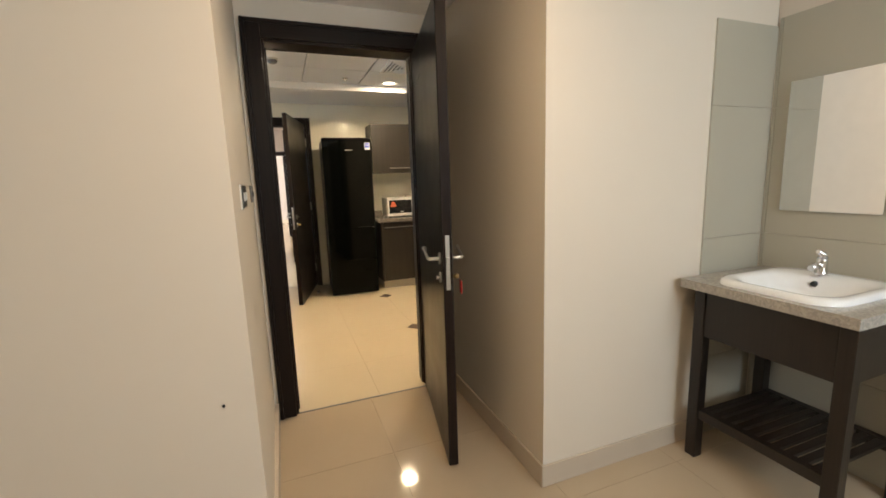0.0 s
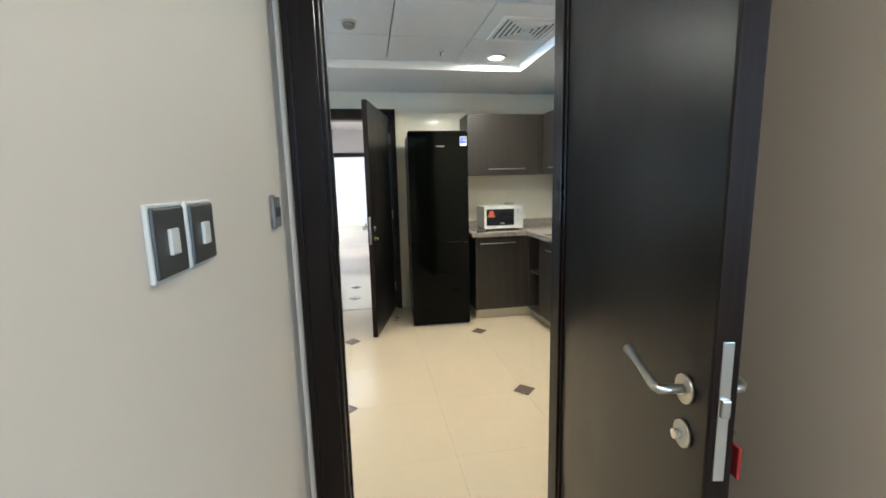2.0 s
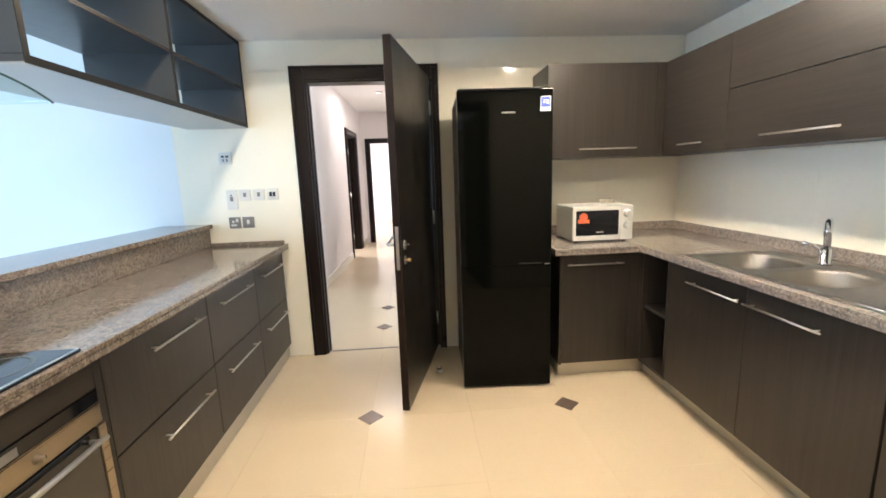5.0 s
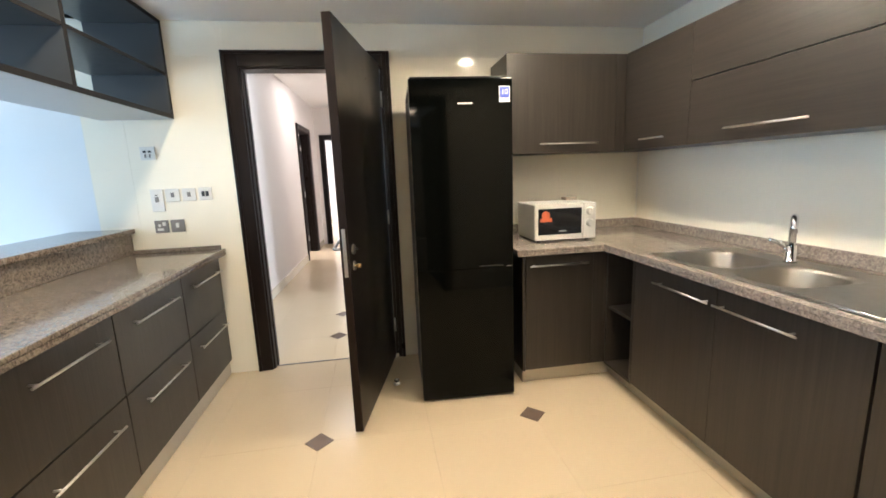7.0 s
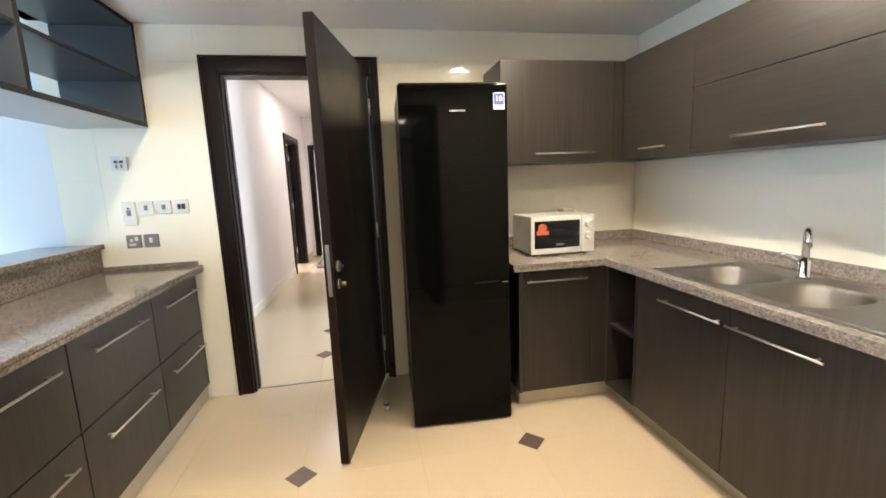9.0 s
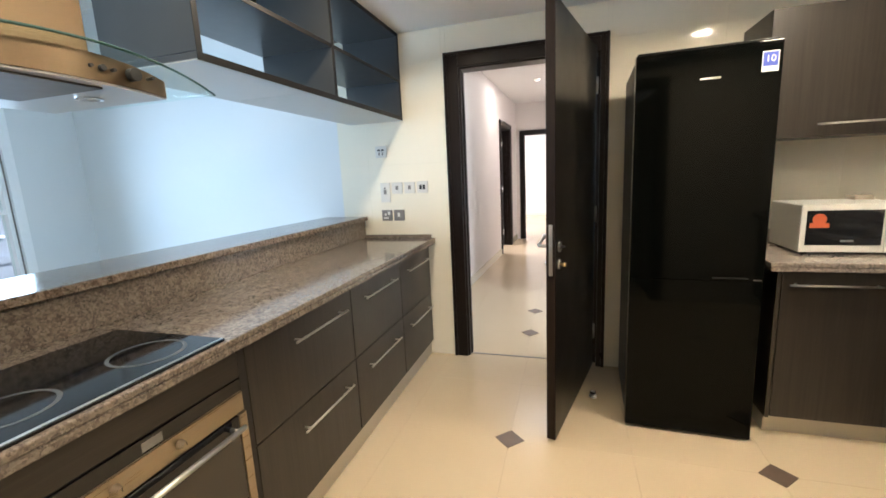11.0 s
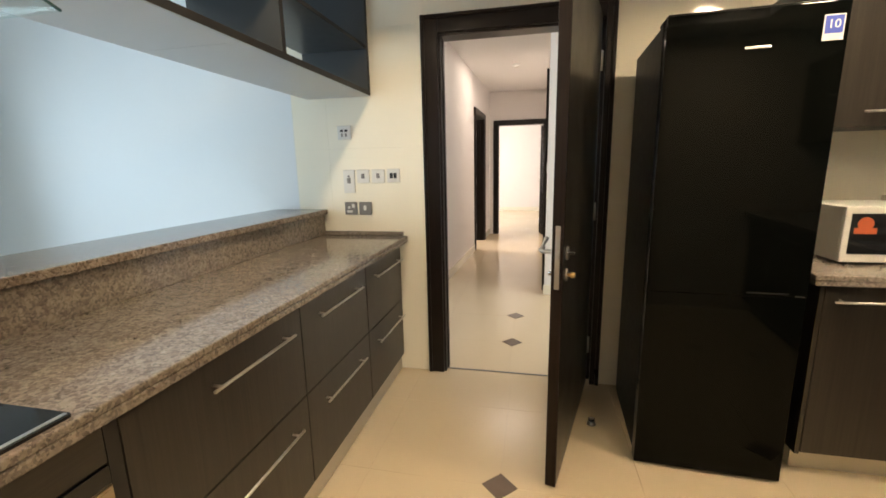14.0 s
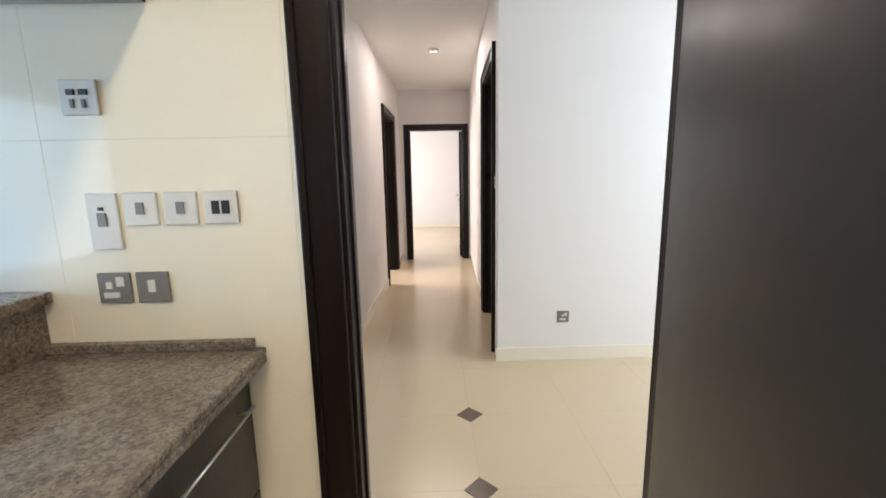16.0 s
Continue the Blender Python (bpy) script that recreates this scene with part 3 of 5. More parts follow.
door_leaf("kitchen_door", pose(0.437, 5.556, 0.004, 0, 0, kitchen_ang), 0.938, 2.065, "open dark stained wooden door with one steel lever missing", (-1,), zc=0.983)
# passage to kitchen
door_frame(pose(0.107, 2.33, 0), 0.828, 2.075, 0.15, "dark stained wooden door frame between passage and kitchen", casing=0.086, hinge=(0.878, 0.925))
pass_ang = math.degrees(math.atan2(1.545 - 2.372, 0.762 - 0.922))
door_leaf("passage_door", pose(0.922, 2.372, 0.004, 0, 0, pass_ang), 0.845, 2.055, "open dark wooden door with keys hanging in its lock", key=True, zc=0.985)
# hall
door_frame(pose(along(HALL_L, 9.66), 9.66, 0, 0, 0, 88), 0.88, 2.12, 0.12, "dark wooden door frame in the hall wall")
door_leaf("hall_door", pose(along(HALL_L, 10.52) - 0.125, 10.50, 0.004, 0, 0, 176), 0.83, 2.08, "dark wooden hall door standing open into the side room")
door_frame(pose(along(HALL_R, 7.58) + 0.12, 7.58, 0, 0, 0, 87.9), 0.88, 2.16, 0.12, "dark wooden door frame near the lobby corner")
door_leaf("hall_door", pose(along(HALL_R, 8.44) + 0.06, 8.43, 0.004, 0, 0, -92), 0.83, 2.12, "closed dark wooden door near the lobby corner")
door_frame(pose(-0.545, 11.29, 0), 0.86, 2.08, 0.12, "dark wooden door frame at the end of the hall")
door_leaf("bedroom_door", pose(0.30, 11.42, 0.004, 0, 0, 86), 0.82, 2.05, "dark bedroom door standing wide open")
structure("threshold", box(-0.42, 0.490, 5.60, 5.612, -0.001, 0.004), M_GREYPL, "thin dark joint strip under the kitchen door")
structure("threshold", box(0.12, 0.930, 2.335, 2.345, -0.001, 0.003), M_GREYPL, "thin joint strip under the passage door")


# ---- kitchen, west side ----
def cabinet(name, origin, label, group="kitchen base cabinets"):
    return thing(name, origin, label, "cabinet", group)


LX = -0.67        # plane of the drawer fronts
for y0, y1, h0, h1 in ((3.69, 4.375, 3.915, 4.292), (4.375, 4.985, 4.482, 4.882), (4.985, 5.552, 5.073, 5.50)):
    c = cabinet("drawer_cabinet", (LX - 0.3, (y0 + y1) / 2, 0.1), "dark wenge drawer cabinet with two deep drawers")
    part("body", box(-1.19, LX - 0.022, y0 + 0.001, y1 - 0.001, 0.10, 0.855), M_DARKCARC, c)
    for z0, z1, hz in ((0.488, 0.848, 0.76), (0.108, 0.482, 0.395)):
        dr = part("drawer_front", box(LX - 0.020, LX, y0 + 0.003, y1 - 0.003, z0, z1, 0.0015), M_CAB_Z, c)
        bar_handle(dr, (LX + 0.030, h0, hz), (LX + 0.030, h1, hz), (0.030, 0, 0))
ov = cabinet("oven_cabinet", (LX - 0.3, 3.38, 0.1), "dark wenge cabinet housing the built-in oven")
part("body", boxes((-1.19, -1.17, 3.071, 3.689, 0.1, 0.855), (-1.17, LX, 3.071, 3.082, 0.1, 0.855), (-1.17, LX, 3.660, 3.689, 0.1, 0.855)), M_DARKCARC, ov)
part("filler_panel", box(LX - 0.02, LX, 3.083, 3.659, 0.752, 0.848, 0.0015), M_CAB_Y, ov)
part("filler_panel", box(LX - 0.02, LX, 3.083, 3.659, 0.108, 0.16, 0.0015), M_CAB_Y, ov)
c = cabinet("base_cabinet", (LX - 0.3, 2.8, 0.1), "dark wenge base cabinet next to the oven")
part("body", box(-1.19, LX - 0.022, 2.482, 3.069, 0.10, 0.855), M_DARKCARC, c)
part("cabinet_door", box(LX - 0.020, LX, 2.485, 3.067, 0.108, 0.848, 0.0015), M_CAB_Z, c)

oven = thing("oven", (LX, 3.38, 0.17), "built-in steel oven with two knobs and dark glass door", "oven")
part("body", box(-1.16, LX - 0.004, 3.086, 3.660, 0.165, 0.748), M_BLACKPL, oven)
ds_ = part("display_strip", box(LX - 0.004, LX + 0.004, 3.088, 3.656, 0.708, 0.748, 0.001), M_BLACKGLASS, oven, "black glass strip with a small dark display")
part("display", box(LX + 0.003, LX + 0.0046, 3.335, 3.390, 0.714, 0.738, 0.0003), M_GREYPL, ds_, "small grey display window")
cp = part("control_panel", box(LX - 0.004, LX + 0.006, 3.088, 3.656, 0.642, 0.707, 0.002), M_STEEL, oven, "brushed steel control panel")
for y in (3.262, 3.430):
    kn = part("knob", tube([(LX + 0.004, y, 0.675), (LX + 0.009, y, 0.675), (LX + 0.010, y, 0.675), (LX + 0.030, y, 0.675)], [0.013, 0.013, 0.0085, 0.010], 20), M_STEEL, cp, "round steel knob")
    part("pointer", box(LX + 0.029, LX + 0.031, y - 0.001, y + 0.001, 0.675, 0.684, 0.0003), M_BLACKPL, kn)
od = part("oven_door", boxes((LX - 0.004, LX + 0.014, 3.088, 3.118, 0.185, 0.640), (LX - 0.004, LX + 0.014, 3.626, 3.656, 0.185, 0.640), (LX - 0.004, LX + 0.014, 3.118, 3.626, 0.185, 0.225), bevel=0.002), M_STEEL, oven, "steel door frame")
part("door_glass", box(LX - 0.004, LX + 0.009, 3.119, 3.625, 0.226, 0.586, 0.001), M_OVENGLASS, od)
part("dark_band", box(LX - 0.004, LX + 0.010, 3.119, 3.625, 0.588, 0.640, 0.001), M_BLACKGLASS, od)
bm = tube([(LX + 0.040, 3.10, 0.610), (LX + 0.040, 3.618, 0.610)], 0.0085, 14)
for y in (3.13, 3.592):
    tube([(LX + 0.008, y, 0.610), (LX + 0.040, y, 0.610)], 0.007, 10, bm)
part("door_handle", bm, M_SATIN, od, "long round steel bar")
structure("plinth", boxes((-0.702, -0.690, 2.482, 5.556, 0.0, 0.104), bevel=0.001), M_KICK, "brushed aluminium plinth under the drawers")

wt = thing("worktop", (-0.92, 4.05, 0.86), "speckled brown granite worktop with a rounded front edge", "worktop", "granite worktops")
part("slab", box(-1.195, -0.618, 2.482, 5.557, 0.880, 0.90, 0.005, seg=3), M_GRANITE, wt)
part("edge_strip", box(-0.700, -0.619, 2.482, 5.557, 0.857, 0.8793, 0.004, seg=3), M_GRANITE, wt, "doubled granite front edge")
part("upstand", box(-1.175, -0.645, 5.535, 5.558, 0.901, 0.925, 0.002), M_GRANITE, wt, "low granite strip against the tiles")
part("riser", box(-1.198, -1.176, 2.482, 5.557, 0.901, 1.034, 0.001), M_GRANITE, wt, "granite splash panel")
solid("serving_ledge", box(-1.52, -1.150, 2.482, 5.557, 1.035, 1.065, 0.004), M_LEDGE, "polished brown granite serving ledge on the low wall", "ledge", "granite worktops")

hob = thing("hob", (-0.84, 3.33, 0.9), "black ceramic hob with two large cooking zones", "hob")
part("glass_plate", prism(rounded(-1.062, -0.632, 3.070, 3.592, 0.006), 0.9005, 0.907), M_BLACKGLASS, hob)
part("trim_strip", boxes((-0.646, -0.638, 3.075, 3.588, 0.9065, 0.9085), (-0.700, -0.646, 3.075, 3.081, 0.9065, 0.9085), bevel=0.0005), M_SATIN, hob, "thin steel strip along the front edge")


def ring(cx, cy, r0, r1, z0, z1):
    bm = bmesh.new()
    seg = 48
    rr = [[(cx + r * math.cos(2 * math.pi * k / seg), cy + r * math.sin(2 * math.pi * k / seg), z) for k in range(seg)] for r, z in ((r0, z0), (r0, z1), (r1, z1), (r1, z0), (r0, z0))]
    return loft(rr, bm, smooth=False)


for cx, cy, r in ((-0.790, 3.172, 0.090), (-0.772, 3.466, 0.092)):
    part("cooking_zone", ring(cx, cy, r - 0.010, r, 0.9068, 0.9074), M_RING, hob, "pale printed ring")

# cooker hood over the hob
hood = thing("cooker_hood", (-0.95, 3.37, 1.6), "steel cooker hood with a curved glass canopy, on a chimney", "hood")
HY = 3.375


def canopy(hx0, hx1, hw, bulge, z, rise, thick):
    """A pane that bows forward and droops to its two ends."""
    bm, n = bmesh.new(), 24
    lo, hi = [], []
    for k in range(n + 1):
        u = 2 * k / n - 1
        y, zz, xf = HY + hw * u, z + rise * (1 - u * u), hx1 - bulge * u * u
        lo.append((bm.verts.new((hx0, y, zz)), bm.verts.new((xf, y, zz))))
        hi.append((bm.verts.new((hx0, y, zz + thick)), bm.verts.new((xf, y, zz + thick))))
    for k in range(n):
        for a, flip in ((lo, 1), (hi, 0)):
            q = (a[k][0], a[k][1], a[k + 1][1], a[k + 1][0])
            f = bm.faces.new(q[::-1] if flip else q)
            f.smooth = True
        for e in (0, 1):
            bm.faces.new((lo[k][e], hi[k][e], hi[k + 1][e], lo[k + 1][e]))
    for k in (0, n):
        bm.faces.new((lo[k][0], lo[k][1], hi[k][1], hi[k][0]))
    return bm


part("glass_canopy", canopy(-1.20, -0.655, 0.385, 0.06, 1.612, 0.044, 0.005), M_PANE, hood, "curved clear glass canopy")
_rim = [(-0.655 - 0.06 * u * u, HY + 0.385 * u, 1.6145 + 0.044 * (1 - u * u)) for u in (k / 12 - 1 for k in range(25))]
part("glass_edge", tube(_rim, 0.0032, 8), M_GLASSEDGE, hood, "dark green edge of the glass")
bm = bmesh.new()
n = 16
lo, hi = [], []
for k in range(n + 1):
    u = 2 * k / n - 1
    xf = -0.70 - 0.045 * u * u
    z1 = 1.648 - 0.018 * u * u
    lo.append([bm.verts.new((-1.19, HY + 0.245 * u, 1.588)), bm.verts.new((xf, HY + 0.245 * u, 1.588))])
    hi.append([bm.verts.new((-1.19, HY + 0.245 * u, z1)), bm.verts.new((xf, HY + 0.245 * u, z1))])
for k in range(n):
    bm.faces.new((lo[k][0], lo[k + 1][0], lo[k + 1][1], lo[k][1]))
    bm.faces.new((hi[k][0], hi[k][1], hi[k + 1][1], hi[k + 1][0]))
    for e in (0, 1):
        bm.faces.new((lo[k][e], hi[k][e], hi[k + 1][e], lo[k + 1][e]))
for k in (0, n):
    bm.faces.new((lo[k][0], lo[k][1], hi[k][1], hi[k][0]))
hb = part("hood_body", bm, M_HOODSTEEL, hood, "brushed steel hood body")
part("underside", prism([(-1.188, HY - 0.243)] + [(-0.703 - 0.045 * u * u, HY + 0.243 * u) for u in (k / 8 - 1 for k in range(17))] + [(-1.188, HY + 0.243)], 1.583, 1.5875), M_SHELFUNDER, hb, "pale underside")
for y0, y1 in ((HY - 0.2485, HY - 0.2455), (HY + 0.2455, HY + 0.2485)):
    part("side_cheek", box(-1.19, -0.747, y0, y1, 1.585, 1.628, 0.001), M_SHELFUNDER, hb, "pale enamelled side")
part("grease_filter", box(-1.03, -0.735, 3.225, 3.445, 1.578, 1.583, 0.001), M_FILTER, hb, "dark grey mesh filter")
for y in (3.175, 3.515):
    part("lamp_lens", tube([(-0.885, y, 1.580), (-0.885, y, 1.584)], 0.024, 20), M_OFFLENS, hb, "unlit round lamp with a steel rim")
    part("lamp_rim", ring(-0.885, y, 0.024, 0.030, 1.579, 1.584), M_CHROME, hb)
for i, y in enumerate((3.40, 3.425, 3.45, 3.545)):
    part("button", tube([(-0.715, y, 1.618), (-0.692, y, 1.618)], (0.004, 0.007, 0.004, 0.004)[i], 10), M_BLACKPL, hb)
part("control_knob", tube([(-0.73, 3.50, 1.618), (-0.692, 3.50, 1.618)], 0.015, 16), M_BLACKPL, hb, "dark control knob")
part("chimney", box(-1.06, -0.80, 3.225, 3.475, 1.635, 2.325, 0.004), M_HOODSTEEL, hood, "brushed steel chimney")

# open hanging shelves, see-through to the living room
SHX0, SHX1 = -1.235, -0.82


def open_shelf(y0, y1, divs, label):
    s = thing("open_shelf", ((SHX0 + SHX1) / 2, (y0 + y1) / 2, 1.745), label, "shelf", "hanging shelves")
    t = 0.022
    b = part("bottom_board", box(SHX0, SHX1, y0, y1, 1.748, 1.748 + t, 0.002), M_SHELF, s)
    part("edge_band", box(SHX1 - 0.0005, SHX1 + 0.002, y0, y1, 1.744, 1.748 + t), M_EDGEBAND, b, "near-black edge band")
    for ya, yb in ((y0, 4.418), (4.421, y1)):
        part("underside", box(SHX0, SHX1 - 0.002, ya, yb, 1.743, 1.7475), M_SHELFUNDER, s, "pale grey underside panel")
    b = part("top_board", box(SHX0, SHX1, y0, y1, 2.298, 2.32, 0.002), M_SHELF, s)
    part("edge_band", box(SHX1 - 0.0005, SHX1 + 0.002, y0, y1, 2.298, 2.32), M_EDGEBAND, b, "near-black edge band")
    ys = [y0] + divs + [y1 - t]
    for y in ys:
        b = part("upright", box(SHX0, SHX1, y, y + t, 1.771, 2.297, 0.002), M_SHELF, s)
        part("edge_band", box(SHX1 - 0.0005, SHX1 + 0.002, y, y + t, 1.7705, 2.2975), M_EDGEBAND, b, "near-black edge band")
    for a, b in zip(ys, ys[1:]):
        part("shelf_board", box(SHX0 + 0.001, SHX1 - 0.003, a + t + 0.001, b - 0.001, 2.000, 2.018, 0.002), M_SHELF, s)
        part("edge_band", box(SHX1 - 0.0035, SHX1 - 0.001, a + t + 0.001, b - 0.001, 2.000, 2.018), M_EDGEBAND, s, "near-black edge band")
    return s


open_shelf(3.82, 5.556, [4.66], "open grey-black hanging shelf unit with two bays")

# sockets and switches on the tiles
def plate(x0, x1, z0, z1, m_plate, marks, label, name="wall_socket", y=5.56, group="socket plates"):
    p = thing(name, ((x0 + x1) / 2, y, (z0 + z1) / 2), label, "socket" if "socket" in name else "switch", group)
    part("face_plate", box(x0, x1, y - 0.009, y - 0.0005, z0, z1, 0.003), m_plate, p)
    for a, b, c, d, mat, nm in marks:
        part(nm, box(x0 + a * (x1 - x0), x0 + b * (x1 - x0), y - 0.013, y - 0.008, z0 + c * (z1 - z0), z0 + d * (z1 - z0), 0.001), mat, p)
    return p


plate(-1.046, -0.957, 1.496, 1.578, M_WHITEPL, [(0.22, 0.42, 0.56, 0.72, M_BLACKPL, "slot"), (0.54, 0.76, 0.56, 0.72, M_BLACKPL, "slot"), (0.28, 0.38, 0.2, 0.45, M_GREYPL, "mark"), (0.58, 0.68, 0.2, 0.45, M_GREYPL, "mark")], "white twin data socket on cream tiles")
plate(-1.026, -0.950, 1.168, 1.311, M_WHITEPL, [(0.34, 0.62, 0.42, 0.66, M_GREYPL, "rocker"), (0.40, 0.56, 0.70, 0.76, M_BLACKPL, "mark")], "tall white cooker switch on cream tiles", "wall_switch")
plate(-0.935, -0.852, 1.229, 1.311, M_WHITEPL, [(0.38, 0.62, 0.34, 0.70, M_GREYPL, "rocker")], "white single switch on cream tiles", "wall_switch")
plate(-0.836, -0.753, 1.229, 1.311, M_WHITEPL, [(0.38, 0.62, 0.34, 0.70, M_GREYPL, "rocker")], "white single switch on cream tiles", "wall_switch")
plate(-0.737, -0.654, 1.230, 1.312, M_WHITEPL, [(0.24, 0.46, 0.30, 0.70, M_BLACKPL, "rocker"), (0.54, 0.76, 0.30, 0.70, M_BLACKPL, "rocker")], "white double switch with dark rockers", "wall_switch")
plate(-1.028, -0.945, 1.030, 1.110, M_GREYPL, [(0.60, 0.82, 0.56, 0.86, M_WHITEPL, "rocker"), (0.28, 0.46, 0.48, 0.70, M_WHITEPL, "shutter"), (0.18, 0.64, 0.18, 0.36, M_WHITEPL, "shutter")], "grey metal power socket above the worktop")
plate(-0.931, -0.848, 1.030, 1.110, M_GREYPL, [(0.38, 0.60, 0.36, 0.74, M_WHITEPL, "rocker")], "grey metal switch plate above the worktop", "wall_switch")


# ---- kitchen, east side ----
RX, FY = 1.79, 4.915      # planes of the doors: east run, north run
WT = 0.888                # top of this worktop
c = cabinet("base_cabinet", (1.55, 5.2, 0.1), "dark wenge corner cabinet with one door under the microwave")
part("body", box(1.262, 2.40, FY + 0.022, 5.555, 0.10, 0.843), M_DARKCARC, c)
part("side_panel", box(1.245, 1.2615, FY, 5.555, 0.10, 0.843, 0.001), M_CAB_Z, c)
dr = part("cabinet_door", box(1.265, 1.700, FY, FY + 0.020, 0.108, 0.838, 0.0015), M_CAB_Z, c)
bar_handle(dr, (1.285, FY - 0.030, 0.778), (1.650, FY - 0.030, 0.778), (0, -0.030, 0))
part("filler_panel", box(1.703, RX + 0.004, FY + 0.001, FY + 0.021, 0.108, 0.838, 0.0015), M_CAB_Z, c)
n_ = cabinet("open_niche_cabinet", (2.1, 4.76, 0.1), "narrow open dark niche with one shelf")
part("body", boxes((2.36, 2.40, 4.632, 4.914, 0.10, 0.843), (RX, 2.36, 4.898, 4.914, 0.10, 0.843), (RX, 2.36, 4.632, 4.648, 0.10, 0.843), (RX, 2.36, 4.648, 4.898, 0.10, 0.116)), M_CAB_Z, n_)
part("shelf_board", box(RX + 0.01, 2.359, 4.649, 4.897, 0.47, 0.488, 0.002), M_CAB_Z, n_)


def base_run(y0, y1, doors, label):
    c = cabinet("base_cabinet", (RX + 0.3, (y0 + y1) / 2, 0.1), label)
    part("body", box(RX + 0.022, 2.40, y0 + 0.001, y1 - 0.001, 0.10, 0.843 if len(doors) < 2 else 0.66), M_DARKCARC, c)
    for a, b, h0, h1 in doors:
        d = part("cabinet_door", box(RX, RX + 0.020, a + 0.0015, b - 0.0015, 0.108, 0.838, 0.0015), M_CAB_Z, c)
        bar_handle(d, (RX - 0.030, h0, 0.760), (RX - 0.030, h1, 0.760), (-0.030, 0, 0))
    return c


base_run(3.492, 4.631, [(4.066, 4.629, 4.085, 4.44), (3.494, 4.066, 3.70, 4.058)], "dark wenge sink cabinet with two doors")
base_run(2.90, 3.490, [(2.902, 3.488, 3.02, 3.379)], "dark wenge base cabinet with one door")
c = cabinet("base_cabinet", (RX + 0.3, 2.72, 0.1), "narrow dark wenge end cabinet by the wall")
part("body", box(RX + 0.022, 2.40, 2.482, 2.899, 0.10, 0.843), M_DARKCARC, c)
part("cabinet_door", box(RX, RX + 0.020, 2.485, 2.897, 0.108, 0.838, 0.0015), M_CAB_Z, c)
structure("plinth", boxes((1.858, 1.870, 2.482, 4.972, 0.0, 0.10), (1.262, 1.857, 4.972, 4.984, 0.0, 0.10), (1.262, 1.274, 4.985, 5.55, 0.0, 0.10), bevel=0.001), M_KICK, "brushed aluminium plinth under the cabinets")

# worktop with an opening for the sink
SX0, SX1, SY0, SY1 = 1.806, 2.215, 3.79, 4.515
wt = thing("worktop", (2.05, 4.0, 0.845), "speckled grey-brown granite worktop round the corner", "worktop", "granite worktops")
bm = boxes((1.738, SX0, 2.482, 5.556, 0.868, WT), (SX1, 2.397, 2.482, 5.556, 0.868, WT), (SX0, SX1, 2.482, SY0, 0.868, WT), (SX0, SX1, SY1, 5.556, 0.868, WT))
part("slab", bm, M_GRANITE_EAST, wt)
part("slab", box(1.195, 1.7375, 4.862, 5.556, 0.868, WT, 0.004), M_GRANITE_EAST, wt)
part("edge_strip", box(1.741, 1.800, 2.482, 4.880, 0.8455, 0.8672, 0.004, seg=3), M_GRANITE_EAST, wt, "doubled granite front edge")
part("edge_strip", box(1.198, 1.7405, 4.865, 4.925, 0.8455, 0.8672, 0.004, seg=3), M_GRANITE_EAST, wt, "doubled granite front edge")
part("upstand", box(2.380, 2.399, 2.482, 5.556, WT + 0.001, WT + 0.062, 0.002), M_GRANITE_EAST, wt, "low granite upstand")
part("upstand", box(1.195, 2.379, 5.540, 5.559, WT + 0.001, WT + 0.062, 0.002), M_GRANITE_EAST, wt, "low granite upstand")

sink = thing("kitchen_sink", (2.03, 4.0, WT), "stainless steel sink with two bowls and a drainer", "sink")
BOWLS = [(1.822, 2.195, 4.135, 4.50), (1.822, 2.195, 3.80, 4.110)]
bm = bmesh.new()
zt = WT + 0.004
for (x0, x1, y0, y1) in ((1.785, 2.310, 4.50, 4.53), (1.785, 2.310, 4.110, 4.135), (1.785, 1.822, 4.135, 4.50), (2.195, 2.310, 4.135, 4.50), (1.785, 1.822, 3.80, 4.110), (2.195, 2.310, 3.80, 4.110), (1.785, 2.310, 3.43, 3.80)):
    vs = [bm.verts.new(p) for p in ((x0, y0, zt), (x1, y0, zt), (x1, y1, zt), (x0, y1, zt))]
    bm.faces.new(vs)
rim = [(1.785, 3.43), (2.310, 3.43), (2.310, 4.53), (1.785, 4.53)]
lo = [bm.verts.new((x, y, WT)) for x, y in rim]
hi = [bm.verts.new((x, y, zt)) for x, y in rim]
for k in range(4):
    bm.faces.new((lo[k], lo[(k + 1) % 4], hi[(k + 1) % 4], hi[k]))
part("rim", bm, M_SINK, sink)
for x0, x1, y0, y1 in BOWLS:
    rings = []
    for inset, z, r in ((0.0, zt, 0.001), (0.004, zt - 0.001, 0.115), (0.010, zt - 0.014, 0.112), (0.022, zt - 0.11, 0.10), (0.045, zt - 0.150, 0.08), (0.105, zt - 0.162, 0.04)):
        rings.append([(x, y, z) for x, y in rounded(x0 + inset, x1 - inset, y0 + inset, y1 - inset, r, 8)])
    bowl = part("bowl", loft(rings, cap_last=True), M_SINK, sink, "deep rounded steel bowl")
    cx, cy = (x0 + x1) / 2, (y0 + y1) / 2
    part("drain", ring(cx, cy, 0.018, 0.04, zt - 0.162, zt - 0.158), M_CHROME, bowl)
part("raised_edge", tube([(1.80, 3.80, zt + 0.001), (1.80, 3.445, zt + 0.001), (2.295, 3.445, zt + 0.001), (2.295, 3.80, zt + 0.001)], 0.004, 8), M_SATIN, sink, "bright raised edge of the drainer")
tap = thing("kitchen_tap", (2.228, 4.152, WT), "tall chrome mixer tap behind the sink", "tap")
